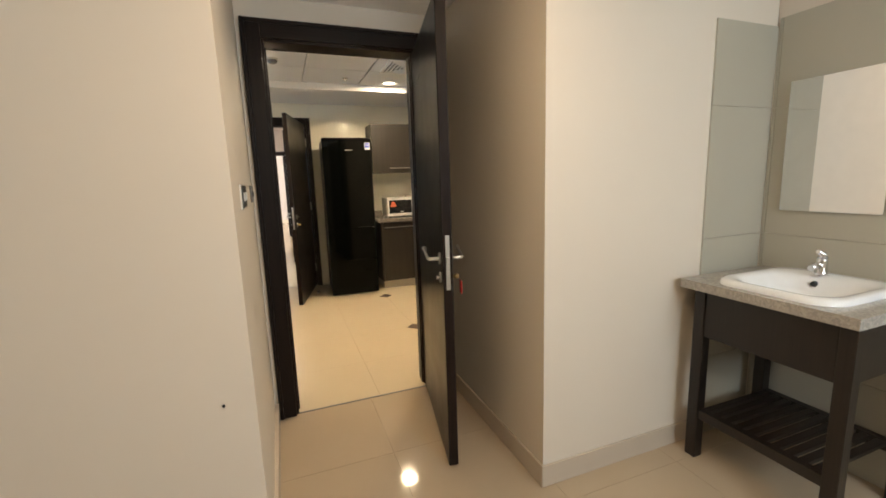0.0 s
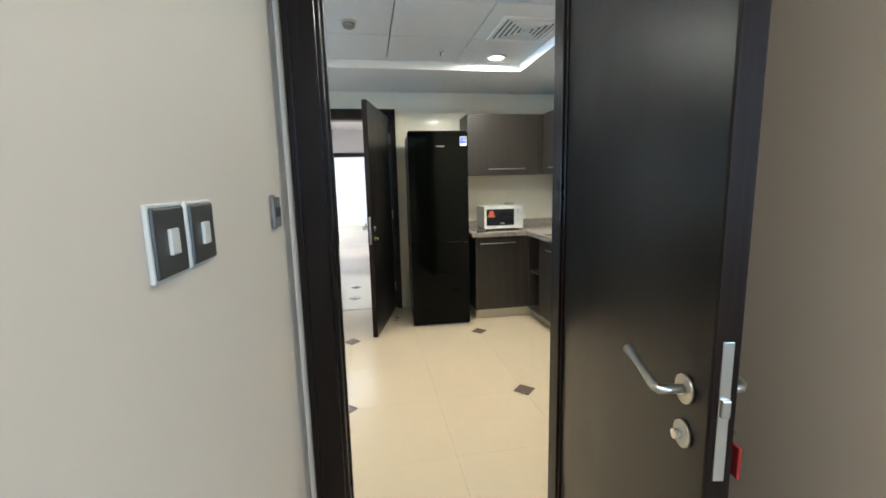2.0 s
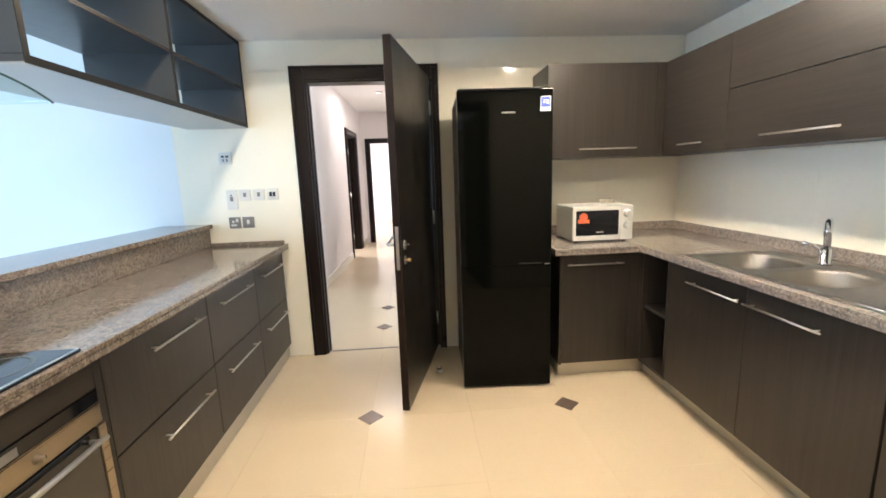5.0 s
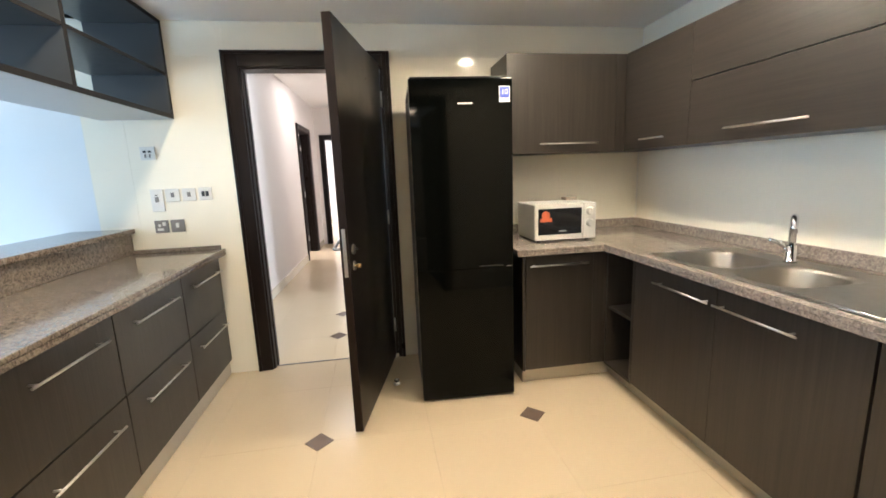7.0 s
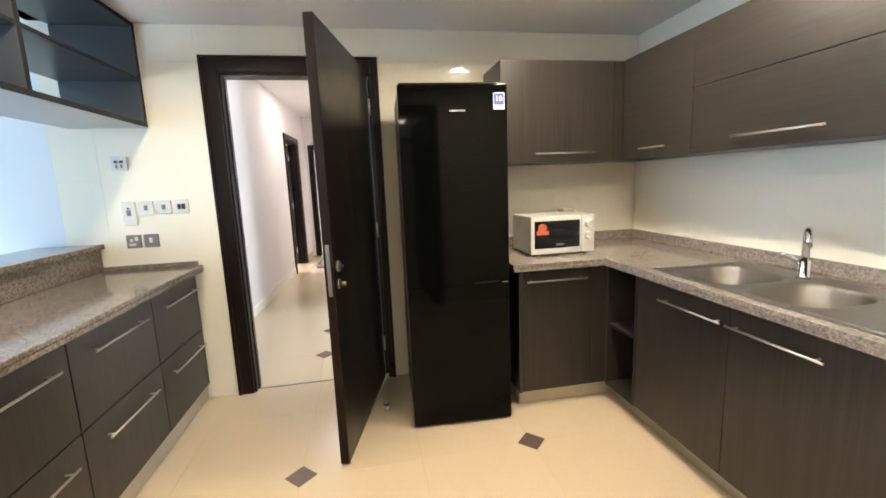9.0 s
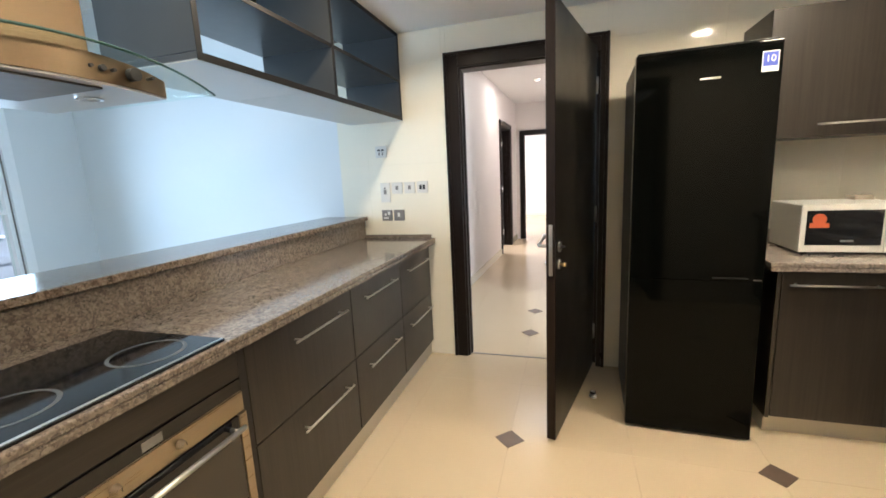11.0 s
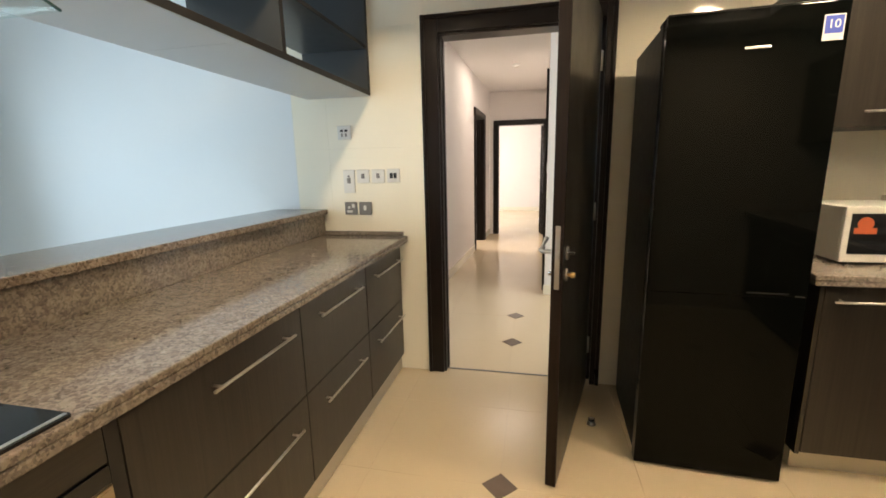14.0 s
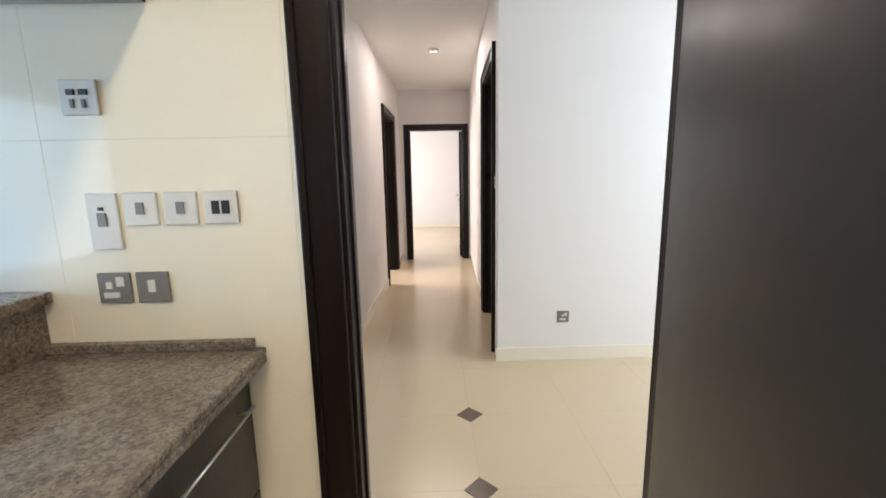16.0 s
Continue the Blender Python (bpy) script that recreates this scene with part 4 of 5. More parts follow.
bm = tube([(2.228, 4.152, zt), (2.228, 4.152, zt + 0.012), (2.228, 4.152, zt + 0.015), (2.228, 4.152, zt + 0.075)], [0.026, 0.026, 0.021, 0.019], 18)
part("tap_body", bm, M_CHROME, tap)
arc = [(2.228, 4.152, zt + 0.07), (2.228, 4.152, zt + 0.165)]
arc += [(2.228 - 0.75 * d, 4.152 - 0.66 * d, zt + 0.168 + 0.042 * math.sin(g)) for g, d in ((radians(k), 0.045 * (1 - math.cos(radians(k)))) for k in range(25, 181, 25))]
arc += [(2.228 - 0.75 * 0.092, 4.152 - 0.66 * 0.092, zt + 0.145)]
part("spout", tube(arc, 0.0145, 14), M_CHROME, tap)
part("lever", tube([(2.235, 4.152, zt + 0.05), (2.19, 4.175, zt + 0.085), (2.145, 4.19, zt + 0.105)], [0.013, 0.010, 0.008], 10), M_CHROME, tap)

# wall cabinets
UZ0, UZ1, UX, UY = 1.445, 2.050, 2.05, 5.20
u = thing("wall_cabinet", (1.65, 5.38, UZ0), "dark wenge wall cabinet above the microwave", "cabinet", "kitchen wall cabinets")
part("body", box(1.250, 2.40, UY + 0.021, 5.557, UZ0 + 0.002, UZ1 - 0.001), M_CAB_Z, u)
dr = part("cabinet_door", box(1.250, 1.985, UY, UY + 0.020, UZ0, UZ1, 0.0015), M_CAB_Z, u)
bar_handle(dr, (1.457, UY - 0.028, 1.503), (1.853, UY - 0.028, 1.503), (0, -0.028, 0))
part("filler_panel", box(1.988, UX + 0.004, UY + 0.001, UY + 0.020, UZ0, UZ1, 0.001), M_CAB_Z, u)


def wall_unit(y0, y1, split, h0, h1, label):
    u = thing("wall_cabinet", (UX + 0.17, (y0 + y1) / 2, UZ0), label, "cabinet", "kitchen wall cabinets")
    part("body", box(UX + 0.021, 2.398, y0 + 0.0005, y1 - 0.0005, UZ0 + 0.002, UZ1 - 0.001), M_CAB_Z, u)
    if split:
        part("upper_flap", box(UX, UX + 0.020, y0 + 0.0015, y1 - 0.0015, 1.765, UZ1, 0.0015), M_CAB_Y, u)
        d = part("lower_flap", box(UX, UX + 0.020, y0 + 0.0015, y1 - 0.0015, UZ0, 1.761, 0.0015), M_CAB_Y, u)
    else:
        d = part("cabinet_door", box(UX, UX + 0.020, y0 + 0.0015, y1 - 0.0015, UZ0, UZ1, 0.0015), M_CAB_Y, u)
    bar_handle(d, (UX - 0.028, h0, 1.503), (UX - 0.028, h1, 1.503), (-0.028, 0, 0))
    return u


wall_unit(4.62, 5.195, False, 4.782, 4.995, "dark wenge corner wall cabinet with a short handle")
wall_unit(3.71, 4.62, True, 3.968, 4.358, "dark wenge wall cabinet with a folding flap")
wall_unit(2.80, 3.71, True, 3.17, 3.568, "dark wenge wall cabinet with a folding flap")
u = thing("wall_cabinet", (2.2, 2.67, UZ0), "narrow dark wenge wall cabinet by the wall", "cabinet", "kitchen wall cabinets")
part("body", box(UX + 0.021, 2.398, 2.482, 2.799, UZ0 + 0.002, UZ1 - 0.001), M_CAB_Z, u)
part("cabinet_door", box(UX, UX + 0.020, 2.484, 2.798, UZ0, UZ1, 0.0015), M_CAB_Y, u)

# fridge
FX0, FX1, FF = 0.608, 1.163, 4.850
fr = thing("fridge_freezer", (0.89, 5.2, 0), "tall glossy black fridge freezer with a blue sticker", "fridge")
part("body", box(FX0 + 0.004, FX1 - 0.004, FF + 0.062, 5.45, 0.03, 1.825, 0.006), M_FRIDGESIDE, fr)
d1 = part("fridge_door", box(FX0, FX1, FF, FF + 0.055, 0.8030, 1.832, 0.002, seg=2), M_FRIDGE, fr)
d2 = part("freezer_door", box(FX0, FX1, FF, FF + 0.055, 0.014, 0.8005, 0.002, seg=2), M_FRIDGE, fr)
part("door_seal", boxes((FX0 + 0.012, FX1 - 0.012, FF + 0.055, FF + 0.062, 0.06, 1.82)), M_BLACKPL, fr)
part("top_cap", box(FX0 + 0.01, FX1 - 0.005, FF + 0.03, FF + 0.16, 1.8335, 1.848, 0.004), M_FRIDGESIDE, fr)
part("grip_recess", box(FX1 - 0.20, FX1 - 0.06, FF - 0.0008, FF + 0.004, 0.812, 0.818), M_BLACKPL, d1)
part("hinge_cover", box(FX1 - 0.04, FX1 - 0.008, FF - 0.002, FF + 0.02, 0.806, 0.811, 0.001), M_CHROME, d1)
part("badge", box(0.865, 0.945, FF - 0.0015, FF + 0.001, 1.701, 1.709, 0.0005), M_SATIN, d1, "small silver badge")
st = part("sticker", box(1.090, 1.150, FF - 0.0010, FF + 0.001, 1.708, 1.790, 0.0003), M_WHITEPL, d1, "white sticker with a blue field")
part("sticker_field", box(1.094, 1.146, FF - 0.0016, FF - 0.0009, 1.730, 1.786), M_BLUE, st)
num = bpy.data.curves.new("sticker_number", "FONT")
num.body, num.size, num.extrude, num.align_x = "10", 0.038, 0.0002, "CENTER"
num.materials.append(M_WHITEPL)
no = new("sticker_number", num)
no.parent = st
no.matrix_basis = PLACE[st].inverted() @ Matrix.Translation((1.120, FF - 0.0020, 1.747)) @ pose(0, 0, 0, 90, 0, 0)
for x in (FX0 + 0.05, FX1 - 0.05):
    for y in (FF + 0.08, 5.41):
        part("foot", tube([(x, y, 0.0), (x, y, 0.032)], 0.018, 12), M_BLACKPL, fr)
part("toe_grille", box(FX0 + 0.02, FX1 - 0.02, FF + 0.056, FF + 0.061, 0.008, 0.044, 0.001), M_BLACKPL, fr)

# it stands a little askew
hub = Matrix.Translation((0.89, FF, 0))
fr.matrix_world = hub @ Matrix.Rotation(radians(-2.4), 4, "Z") @ hub.inverted() @ fr.matrix_world

# microwave
MX0, MX1, MY0, MY1, MZ0 = 1.376, 1.787, 5.055, 5.37, WT + 0.012
MZ1 = MZ0 + 0.228
mw = thing("microwave", (1.55, 5.23, WT), "small white microwave oven with two dials and red sticker", "microwave")
part("case", box(MX0, MX1, MY0 + 0.015, MY1, MZ0, MZ1, 0.006), M_WHITEPL, mw)
dr = part("door", box(MX0, MX1 - 0.088, MY0, MY0 + 0.016, MZ0, MZ1, 0.004), M_WHITEPL, mw, "white door frame")
part("window", box(MX0 + 0.022, MX1 - 0.098, MY0 - 0.002, MY0 + 0.003, MZ0 + 0.035, MZ1 - 0.028, 0.001), M_BLACKGLASS, dr, "black glass window")
stk = part("sticker", tube([(MX0 + 0.072, MY0 - 0.0028, MZ0 + 0.158), (MX0 + 0.072, MY0 - 0.0018, MZ0 + 0.158)], 0.028, 16), M_ORANGE, dr, "orange-red round sticker")
part("sticker_band", box(MX0 + 0.034, MX0 + 0.112, MY0 - 0.0036, MY0 - 0.0026, MZ0 + 0.118, MZ0 + 0.142), M_ORANGE, stk)
part("badge", box(MX0 + 0.16, MX0 + 0.21, MY0 - 0.003, MY0 - 0.001, MZ0 + 0.052, MZ0 + 0.060), M_SATIN, dr)
cp = part("control_panel", box(MX1 - 0.086, MX1, MY0, MY0 + 0.016, MZ0, MZ1, 0.004), M_WHITEPL, mw)
for z in (MZ0 + 0.10, MZ0 + 0.175):
    kn = part("dial", tube([(MX1 - 0.043, MY0, z), (MX1 - 0.043, MY0 - 0.006, z), (MX1 - 0.043, MY0 - 0.008, z), (MX1 - 0.043, MY0 - 0.024, z)], [0.027, 0.027, 0.021, 0.019], 20), M_WHITEPL, cp, "round white dial")
    part("pointer", box(MX1 - 0.046, MX1 - 0.040, MY0 - 0.027, MY0 - 0.022, z - 0.016, z + 0.016, 0.001), M_WHITEPL, kn)
for x in (MX0 + 0.04, MX1 - 0.04):
    for y in (MY0 + 0.04, MY1 - 0.04):
        part("foot", tube([(x, y, WT + 0.0005), (x, y, MZ0 + 0.002)], 0.014, 10), M_BLACKPL, mw)
solid("small_box", box(1.69, 1.77, 5.28, 5.36, MZ1 + 0.0005, MZ1 + 0.022, 0.002), M_SKIRT, "small beige carton lying on the microwave", "box")

# ceiling fittings
for lx, ly, watts in KITCHEN_LAMPS:
    dl = thing("downlight", (lx, ly, 2.385), "round recessed downlight, lit warm white", "ceiling light", "kitchen downlights")
    part("trim_ring", ring(lx, ly, 0.062, 0.085, 2.374, 2.385), M_CEIL, dl, "white trim ring")
    part("lens", tube([(lx, ly, 2.3785), (lx, ly, 2.384)], 0.0615, 28), M_LENS, dl, "glowing lens")
vent = thing("ceiling_vent", (1.33, 3.86, 2.385), "square white louvred air vent in the ceiling panel", "vent")
VX0, VX1, VY0, VY1 = 1.13, 1.56, 3.66, 4.09
for a in ((VX0, VX1, VY0, VY0 + 0.03), (VX0, VX1, VY1 - 0.03, VY1), (VX0, VX0 + 0.03, VY0 + 0.03, VY1 - 0.03), (VX1 - 0.03, VX1, VY0 + 0.03, VY1 - 0.03)):
    part("frame", box(*a, 2.372, 2.3845, 0.003), M_CEIL, vent)
part("backing", box(VX0 + 0.03, VX1 - 0.03, VY0 + 0.03, VY1 - 0.03, 2.3815, 2.3845), M_BLACKPL, vent)
for k in range(5):
    q = 0.048 + 0.034 * k
    x0, x1, y0, y1 = VX0 + q, VX1 - q, VY0 + q, VY1 - q
    if y1 - y0 > 0.04:
        part("louvre", boxes((x0, x1, y0, y0 + 0.012, 2.370, 2.381), (x0, x1, y1 - 0.012, y1, 2.370, 2.381), (x0, x0 + 0.012, y0 + 0.012, y1 - 0.012, 2.370, 2.381), (x1 - 0.012, x1, y0 + 0.012, y1 - 0.012, 2.370, 2.381)), M_CEIL, vent)
sd = thing("smoke_detector", (0.17, 3.87, 2.385), "round white smoke detector on the ceiling", "detector")
part("base", tube([(0.17, 3.87, 2.384), (0.17, 3.87, 2.372)], [0.05, 0.052], 24), M_WHITEPL, sd)
part("sensor_head", tube([(0.17, 3.87, 2.372), (0.17, 3.87, 2.352), (0.17, 3.87, 2.344)], [0.042, 0.036, 0.022], 24), M_GREYPL, sd)
sp = thing("sprinkler_head", (0.85, 4.40, 2.385), "small chrome sprinkler head in the ceiling", "sprinkler")
part("rose", tube([(0.85, 4.40, 2.384), (0.85, 4.40, 2.376)], 0.03, 18), M_CHROME, sp)
part("nozzle", tube([(0.85, 4.40, 2.377), (0.85, 4.40, 2.350)], [0.01, 0.007], 10), M_CHROME, sp)
ds = thing("door_stop", (0.463, 5.13, 0), "small steel and rubber floor door stop", "door stop")
part("post", tube([(0.463, 5.13, 0.0), (0.463, 5.13, 0.008), (0.463, 5.13, 0.009), (0.463, 5.13, 0.034)], [0.022, 0.022, 0.011, 0.011], 16), M_SATIN, ds)
part("rubber_ring", tube([(0.463, 5.13, 0.022), (0.463, 5.13, 0.032)], 0.016, 16), M_BLACKPL, ds)
drain = thing("floor_drain", (1.585, 3.50, 0), "square dark metal floor drain cover", "drain")
part("cover", box(1.525, 1.645, 3.44, 3.56, 0.0005, 0.005, 0.001), M_INLAY, drain)
for k in range(5):
    part("bar", box(1.54, 1.63, 3.457 + 0.02 * k, 3.464 + 0.02 * k, 0.005, 0.0065), M_BLACKPL, drain)

# ---- hall things ----
for (x, y, r, lab) in ((-0.13, 9.25, 0.055, "round white smoke detector on the hall ceiling"), (-0.14, 7.75, 0.06, "round white detector on the lobby ceiling")):
    s = thing("smoke_detector", (x, y, 2.68), lab, "detector", "ceiling detectors")
    part("base", tube([(x, y, 2.68), (x, y, 2.662)], r, 24), M_WHITEPL, s)
    part("sensor_head", tube([(x, y, 2.662), (x, y, 2.645)], [r * 0.75, r * 0.55], 24), M_WHITEPL, s)
plate(0.705, 0.790, 0.285, 0.37, M_GREYPL, [(0.58, 0.80, 0.58, 0.85, M_WHITEPL, "rocker"), (0.38, 0.52, 0.52, 0.72, M_WHITEPL, "shutter"), (0.2, 0.7, 0.2, 0.36, M_WHITEPL, "shutter")], "grey metal power socket low on the lobby wall", y=7.36)


def side_plate(wall_x, y0, y1, z0, z1, out, material, marks, label, frame_mat=None, name="light_switch"):
    """A plate on a wall that faces along x."""
    p = thing(name, (wall_x, (y0 + y1) / 2, (z0 + z1) / 2), label, "switch", "passage switches")
    if frame_mat:
        part("rim", box(wall_x + 0.0005 * out, wall_x + 0.006 * out, y0 - 0.004, y1 + 0.004, z0 - 0.004, z1 + 0.004, 0.002), frame_mat, p)
    part("face_plate", box(wall_x + 0.0005 * out, wall_x + 0.010 * out, y0, y1, z0, z1, 0.003), material, p)
    for a, b, c, d, m_ in marks:
        part("rocker", box(wall_x + 0.009 * out, wall_x + 0.014 * out, y0 + a * (y1 - y0), y0 + b * (y1 - y0), z0 + c * (z1 - z0), z0 + d * (z1 - z0), 0.0015), m_, p)
    return p


side_plate(0.0088, 1.480, 1.556, 1.258, 1.336, 1, M_DARKPLATE, [(0.36, 0.64, 0.30, 0.68, M_WHITEPL)], "dark grey metal light switch on cream wall", M_WHITEPL)
side_plate(0.0078, 1.578, 1.654, 1.258, 1.336, 1, M_DARKPLATE, [(0.36, 0.64, 0.30, 0.68, M_WHITEPL)], "dark grey metal light switch on cream wall", M_WHITEPL)
loose = side_plate(0.003, 2.070, 2.148, 1.257, 1.334, 1, M_GREYPL, [(0.28, 0.44, 0.34, 0.66, M_BLACKPL), (0.56, 0.72, 0.34, 0.66, M_BLACKPL)], "grey metal double switch hung slightly loose beside the door")
part("back_box_edge", boxes((0.0034, 0.0046, 2.064, 2.0695, 1.262, 1.330), (0.0034, 0.0046, 2.070, 2.130, 1.3345, 1.3385), bevel=0.0005), M_SKIRT, loose, "chipped plaster edge round the plate")
side_plate(along(HALL_R, 7.44), 7.415, 7.495, 1.25, 1.335, -1, M_WHITEPL, [(0.36, 0.64, 0.28, 0.72, M_GREYPL)], "white light switch at the lobby corner")
bm = tube([(-0.075, 1.216, 0.69), (-0.075, 1.209, 0.69)], 0.004, 8)
solid("wall_screw", bm, M_BLACKPL, "small dark screw stuck in the cream wall", "screw")

# ---- wash room: vanity, basin, mirror ----
VX, VB, VYL, VYR, VT = 1.80, 2.368, 1.238, 0.60, 0.857
van = thing("vanity_unit", (2.08, 0.83, 0), "dark wooden vanity stand with a slatted lower shelf", "vanity")
for x in (1.845, 2.30):
    for y in (VYL - 0.065, VYR + 0.045):
        part("leg", box(x, x + 0.05, y - 0.025, y + 0.025, 0, 0.817, 0.003), M_VANWOOD, van)
part("front_apron", box(1.85, 1.872, VYR + 0.072, VYL - 0.092, 0.60, 0.816, 0.002), M_VANWOOD, van)
part("side_apron", box(1.897, 2.298, VYL - 0.078, VYL - 0.056, 0.60, 0.816, 0.002), M_VANWOOD, van)
part("side_apron", box(1.897, 2.298, VYR + 0.036, VYR + 0.058, 0.60, 0.816, 0.002), M_VANWOOD, van)
part("shelf_rail", box(1.852, 1.888, VYR + 0.072, VYL - 0.092, 0.20, 0.245, 0.002), M_VANWOOD, van)
part("shelf_rail", box(2.307, 2.343, VYR + 0.072, VYL - 0.092, 0.20, 0.245, 0.002), M_VANWOOD, van)
y = VYR + 0.085
while y < VYL - 0.12:
    part("slat", box(1.8885, 2.3065, y, y + 0.032, 0.225, 0.243, 0.002), M_VANWOOD, van)
    y += 0.048
top = solid("granite_slab", boxes((VX, 1.885, VYR, VYL, 0.818, VT), (2.245, VB, VYR, VYL, 0.818, VT), (1.885, 2.245, VYR, 0.735, 0.818, VT), (1.885, 2.245, 1.08, VYL, 0.818, VT)), M_PALEGRANITE, "grey-brown granite vanity top", "countertop")
basin = thing("wash_basin", (2.08, 0.83, VT), "white ceramic inset basin with a wide rim", "basin")
bx0, bx1, by0, by1 = 1.835, 2.335, 0.685, 1.130
rings = []
for inset, z, r in ((0.0, VT + 0.0005, 0.10), (0.003, VT + 0.018, 0.10), (0.014, VT + 0.024, 0.10), (0.040, VT + 0.022, 0.10)):
    rings.append([(x, y, z) for x, y in rounded(bx0 + inset, bx1 - inset, by0 + inset, by1 - inset, r, 8)])
for inset, back, z, r in ((0.055, 0.10, VT + 0.010, 0.10), (0.075, 0.12, VT - 0.04, 0.10), (0.12, 0.15, VT - 0.09, 0.08), (0.19, 0.20, VT - 0.11, 0.02)):
    rings.append([(x, y, z) for x, y in rounded(bx0 + inset, bx1 - back, by0 + inset, by1 - inset, r, 8)])
part("bowl", loft(rings, cap_last=True), M_CERAMIC, basin)
part("overflow", tube([(2.232, 0.945, VT - 0.012), (2.218, 0.945, VT - 0.016)], 0.012, 14), M_BLACKPL, basin, "dark round overflow hole")
tp = thing("basin_tap", (2.262, 0.945, VT), "short chrome mixer tap on the basin", "tap")
zt2 = VT + 0.022
part("tap_body", tube([(2.262, 0.945, zt2), (2.262, 0.945, zt2 + 0.01), (2.262, 0.945, zt2 + 0.062), (2.262, 0.945, zt2 + 0.075)], [0.026, 0.022, 0.021, 0.019], 18), M_CHROME, tp)
part("spout", tube([(2.259, 0.945, zt2 + 0.04), (2.215, 0.945, zt2 + 0.046), (2.185, 0.945, zt2 + 0.036)], [0.014, 0.013, 0.012], 12), M_CHROME, tp)
part("lever", tube([(2.262, 0.945, zt2 + 0.075), (2.262, 0.945, zt2 + 0.092), (2.225, 0.945, zt2 + 0.104)], [0.020, 0.014, 0.008], 12), M_CHROME, tp)
trap = thing("bottle_trap", (2.12, 0.912, 0.5), "white plastic waste pipe under the basin", "pipe")
part("pipe", tube([(2.06, 0.912, VT - 0.10), (2.06, 0.912, 0.62), (2.06, 0.912, 0.55), (2.12, 0.912, 0.53), (2.376, 0.912, 0.53)], 0.02, 12), M_WHITEPL, trap)
mir = thing("wall_mirror", (2.365, 0.75, 1.14), "frameless rectangular mirror on grey-green tiles", "mirror")
part("mirror_glass", box(2.356, 2.364, 0.812, 1.186, 1.138, 1.722, 0.001), M_MIRROR, mir)
part("backing_board", box(2.3645, 2.3695, 0.825, 1.172, 1.150, 1.710), M_GREYPL, mir)

# ---- outside the window ----
structure("ground", box(-400, 400, -400, 400, -22.2, -22.0), M_GROUND, "sandy ground far below the flat")
bld = thing("apartment_building", (-16, 12, -22), "tall pinkish building under construction with pale diagonal braces", "building")
part("wall", box(-24, -16.4, -8, 9.1, -22, 24), M_FACADE, bld)
part("wall", box(-26, -18.2, 9.1, 34, -22, 22), M_FACADE2, bld, "grey concrete wing")
for k in range(14):
    z = -21 + 3.2 * k
    part("floor_slab", box(-16.4, -16.28, -8, 9.1, z, z + 0.35), M_FACADE2, bld)
    part("floor_slab", box(-18.2, -18.1, 9.1, 34, z + 0.9, z + 1.15), M_FACADE2, bld)
for k in range(8):
    z = -4 + 2.4 * k
    for y in (-3.2, 0.4, 4.0, 7.6):
        part("brace", tube([(-16.2, y, z), (-16.2, y + 1.4, z + 1.2)], 0.035, 6), M_BRACE, bld)
        part("brace", tube([(-16.2, y + 1.4, z + 1.2), (-16.2, y, z + 2.4)], 0.035, 6), M_BRACE, bld)
for k in range(9):
    for j in range(9):
        z, y = -9 + 3.2 * k, 9.9 + 2.6 * j
        w = part("window", box(-18.2, -18.12, y, y + 1.5, z + 0.2, z + 1.7), M_FACEGLASS, bld)
rng = random.Random(5)
for k in range(44):
    y, z = 9.6 + rng.random() * 12, -5 + 1.6 * rng.randrange(11) + rng.random() * 0.2
    part("strip_light", box(-18.095, -18.06, y, y + 0.35 + 0.5 * rng.random(), z, z + 0.07), M_STRIP, bld, "lit ceiling strip behind glass")


# ---- tiles: pieces of floors and walls, last ----
def piece_mesh(name, sx, sy, sz, bevel, material):
    """A slab centred in x and y, its top at z = 0."""
    bm = box(-sx / 2, sx / 2, -sy / 2, sy / 2, -sz, 0, bevel, seg=1)
    bmesh.ops.recalc_face_normals(bm, faces=bm.faces)
    me = bpy.data.meshes.new(name)
    bm.to_mesh(me)
    bm.free()
    me.materials.append(material)
    return me


CACHE = {}


def lay(parent, x0, x1, y0, y1, px, py, pitch, turn, material, gap=0.002, thick=0.008, keep=None):
    """Tiles on a grid through (px, py), cut to the rectangle; turn carries plan x, y and up to the surface."""
    i0, i1 = math.floor((x0 - px) / pitch[0]), math.ceil((x1 - px) / pitch[0])
    j0, j1 = math.floor((y0 - py) / pitch[1]), math.ceil((y1 - py) / pitch[1])
    for i in range(i0, i1):
        for j in range(j0, j1):
            a, b = max(px + i * pitch[0], x0) + gap / 2, min(px + (i + 1) * pitch[0], x1) - gap / 2
            c, d = max(py + j * pitch[1], y0) + gap / 2, min(py + (j + 1) * pitch[1], y1) - gap / 2
            if b - a < 0.012 or d - c < 0.012 or (keep and not keep((a + b) / 2, (c + d) / 2)):
                continue
            key = (round(b - a, 4), round(d - c, 4), material.name)
            if key not in CACHE:
                CACHE[key] = piece_mesh("tile", b - a, d - c, thick, 0.0004, material)
            ob = new("tile", CACHE[key])
            ob.matrix_world = turn @ Matrix.Translation(((a + b) / 2, (c + d) / 2, 0))
            ob.parent = parent


FLAT = Matrix()
NORTH = Matrix(((1, 0, 0, 0), (0, 0, -1, 5.56), (0, 1, 0, 0), (0, 0, 0, 1)))       # plan (x, z) on the north wall, facing south
EAST = Matrix(((0, 0, -1, 2.40), (1, 0, 0, 0), (0, 1, 0, 0), (0, 0, 0, 1)))        # plan (y, z) on the east wall, facing west

P = 0.5775
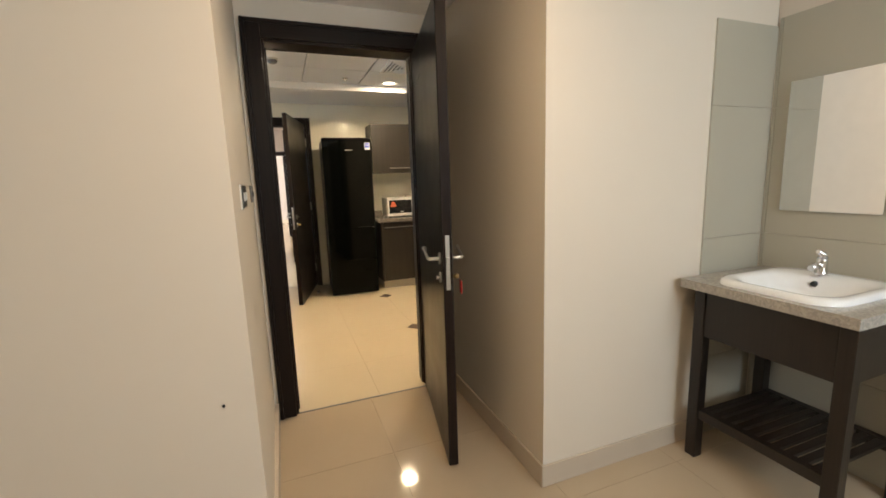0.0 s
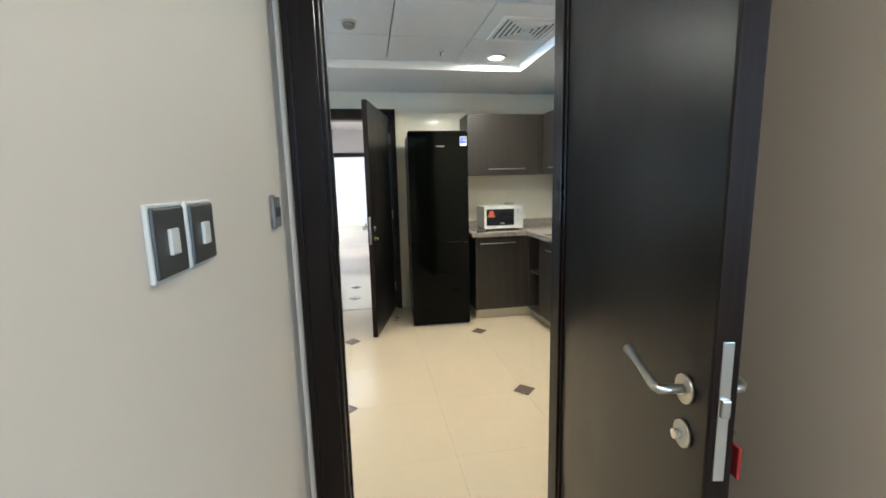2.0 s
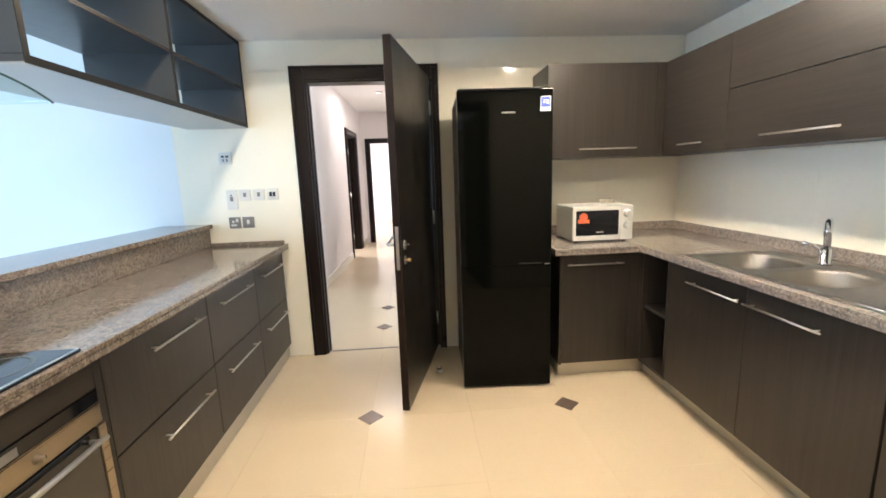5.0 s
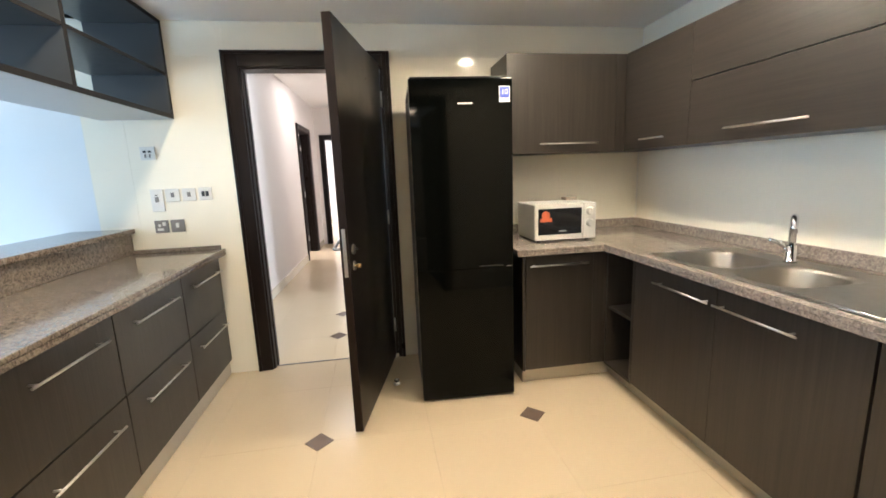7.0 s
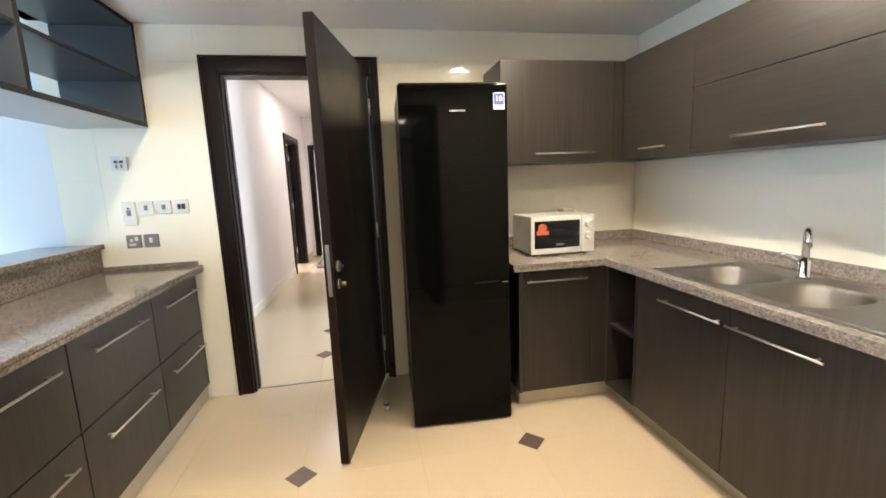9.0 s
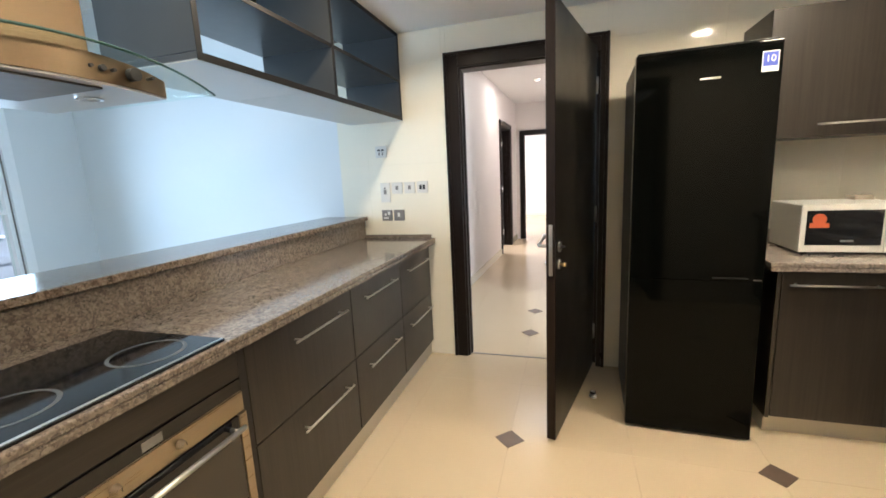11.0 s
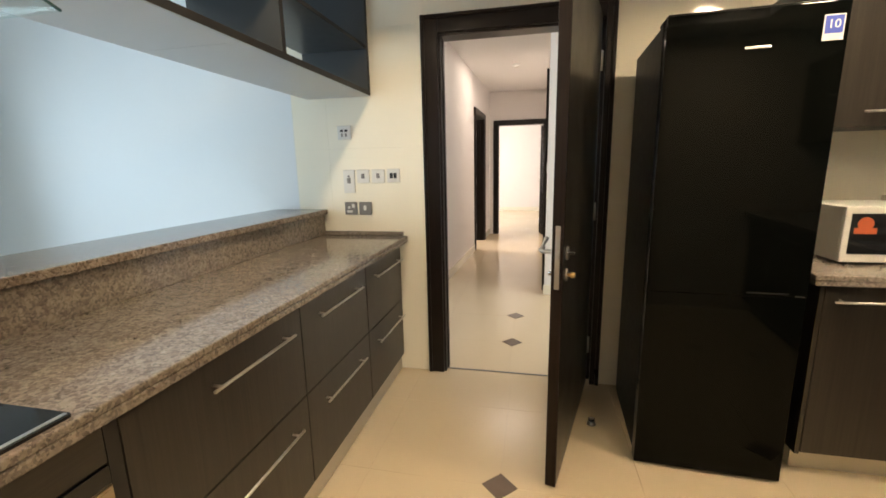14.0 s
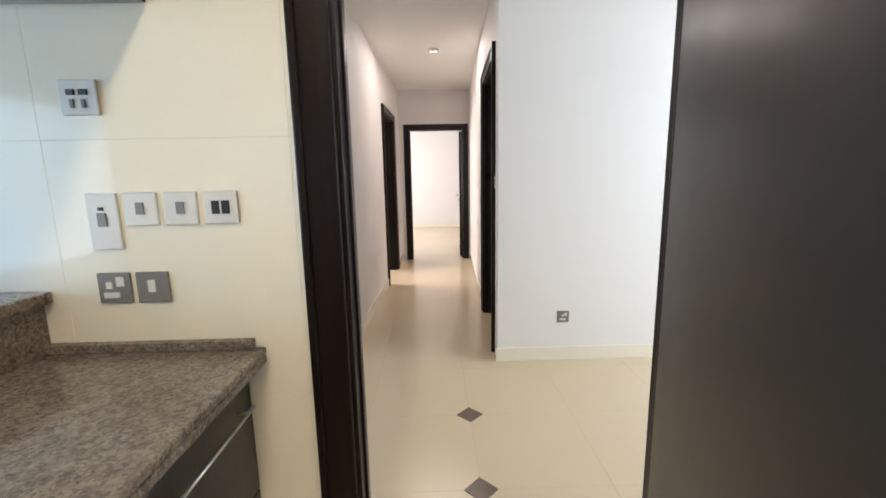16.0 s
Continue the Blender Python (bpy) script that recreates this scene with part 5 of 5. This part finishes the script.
floor = structure("floor_kitchen", boxes((-1.2, 2.41, 2.345, 5.606, -0.12, -0.003)), M_GROUT, "cream polished tile floor with brown diamond inlays")
lay(floor, -1.2, 2.40, 2.345, 5.605, 0.035, 4.612, (P, P), FLAT, M_FLOOR, 0.0007)
floor_h = structure("floor_hall", boxes((-2.4, 3.5, 5.606, 15.9, -0.12, -0.003)), M_GROUT, "cream polished tile floor of lobby and hall")
lay(floor_h, -0.95, 3.44, 5.607, 7.36, 0.012, 6.09, (P, P), FLAT, M_FLOOR, 0.0007)
lay(floor_h, -1.05, 0.95, 7.36, 11.29, 0.012, 6.09, (P, P), FLAT, M_FLOOR, 0.0007)
lay(floor_h, -2.28, 2.48, 11.29, 15.8, 0.012, 6.09, (P * 2, P * 2), FLAT, M_FLOOR, 0.0007)
floor_p = structure("floor_passage", boxes((-1.7, 2.45, -1.7, 2.345, -0.12, -0.003)), M_GROUT, "tan polished tile floor of passage and wash room")
lay(floor_p, -1.6, 2.378, -1.6, 2.344, 0.55, 1.16, (0.60, 0.60), FLAT, M_TANFLOOR, 0.0012, keep=None)
inlay = bpy.data.meshes.new("inlay_tile")
bm = prism([(0.074, 0), (0, 0.074), (-0.074, 0), (0, -0.074)], 0.0005, 0.0035)
bm.to_mesh(inlay)
bm.free()
inlay.materials.append(M_INLAY)
for parent, x, y in ((floor, 0.035, 4.612), (floor, 1.19, 4.612), (floor, 1.19, 3.457), (floor, 0.035, 3.457), (floor_h, 0.012, 6.09), (floor_h, 0.012, 6.6675)):
    ob = new("inlay_tile", inlay)
    ob.matrix_world = Matrix.Translation((x, y, 0))
    ob.parent = parent
lay(wall_north, -1.35, -0.483, 0, 2.325, -0.515, 0.762, (0.60, 0.678), NORTH, M_TILE, 0.0003)
lay(wall_north, 0.538, 2.40, 0, 2.325, 0.565, 0.762, (0.60, 0.678), NORTH, M_TILE, 0.0003)
lay(wall_north, -0.483, 0.538, 2.138, 2.325, -0.515, 0.762, (0.60, 0.678), NORTH, M_TILE, 0.0003)
lay(wall_east, 2.48, 5.552, 0, 2.325, 2.60, 0.762, (0.60, 0.678), EAST, M_TILE, 0.0003)
# grey-green tiles round the vanity
WASH_E = Matrix(((0, 0, -1, 2.370), (1, 0, 0, 0), (0, 1, 0, 0), (0, 0, 0, 1)))
WASH_N = Matrix(((1, 0, 0, 0), (0, 0, -1, 1.267), (0, 1, 0, 0), (0, 0, 0, 1)))
WASH_W = Matrix(((0, 0, 1, -1.592), (1, 0, 0, 0), (0, 1, 0, 0), (0, 0, 0, 1)))
lay(bpy.data.objects["wall_wash_east"], -1.6, 1.266, 0, 2.02, 0.65, 0.42, (0.60, 0.60), WASH_E, M_GREYTILE, 0.002)
lay(bpy.data.objects["wall_passage_east"], 1.965, 2.37, 0, 1.985, 1.965, 0.42, (0.60, 0.60), WASH_N, M_GREYTILE, 0.002)
lay(bpy.data.objects["wall_wash_west"], -1.6, 1.2, 0, 2.26, 0.65, 0.42, (0.60, 0.60), WASH_W, M_TANTILE, 0.003)
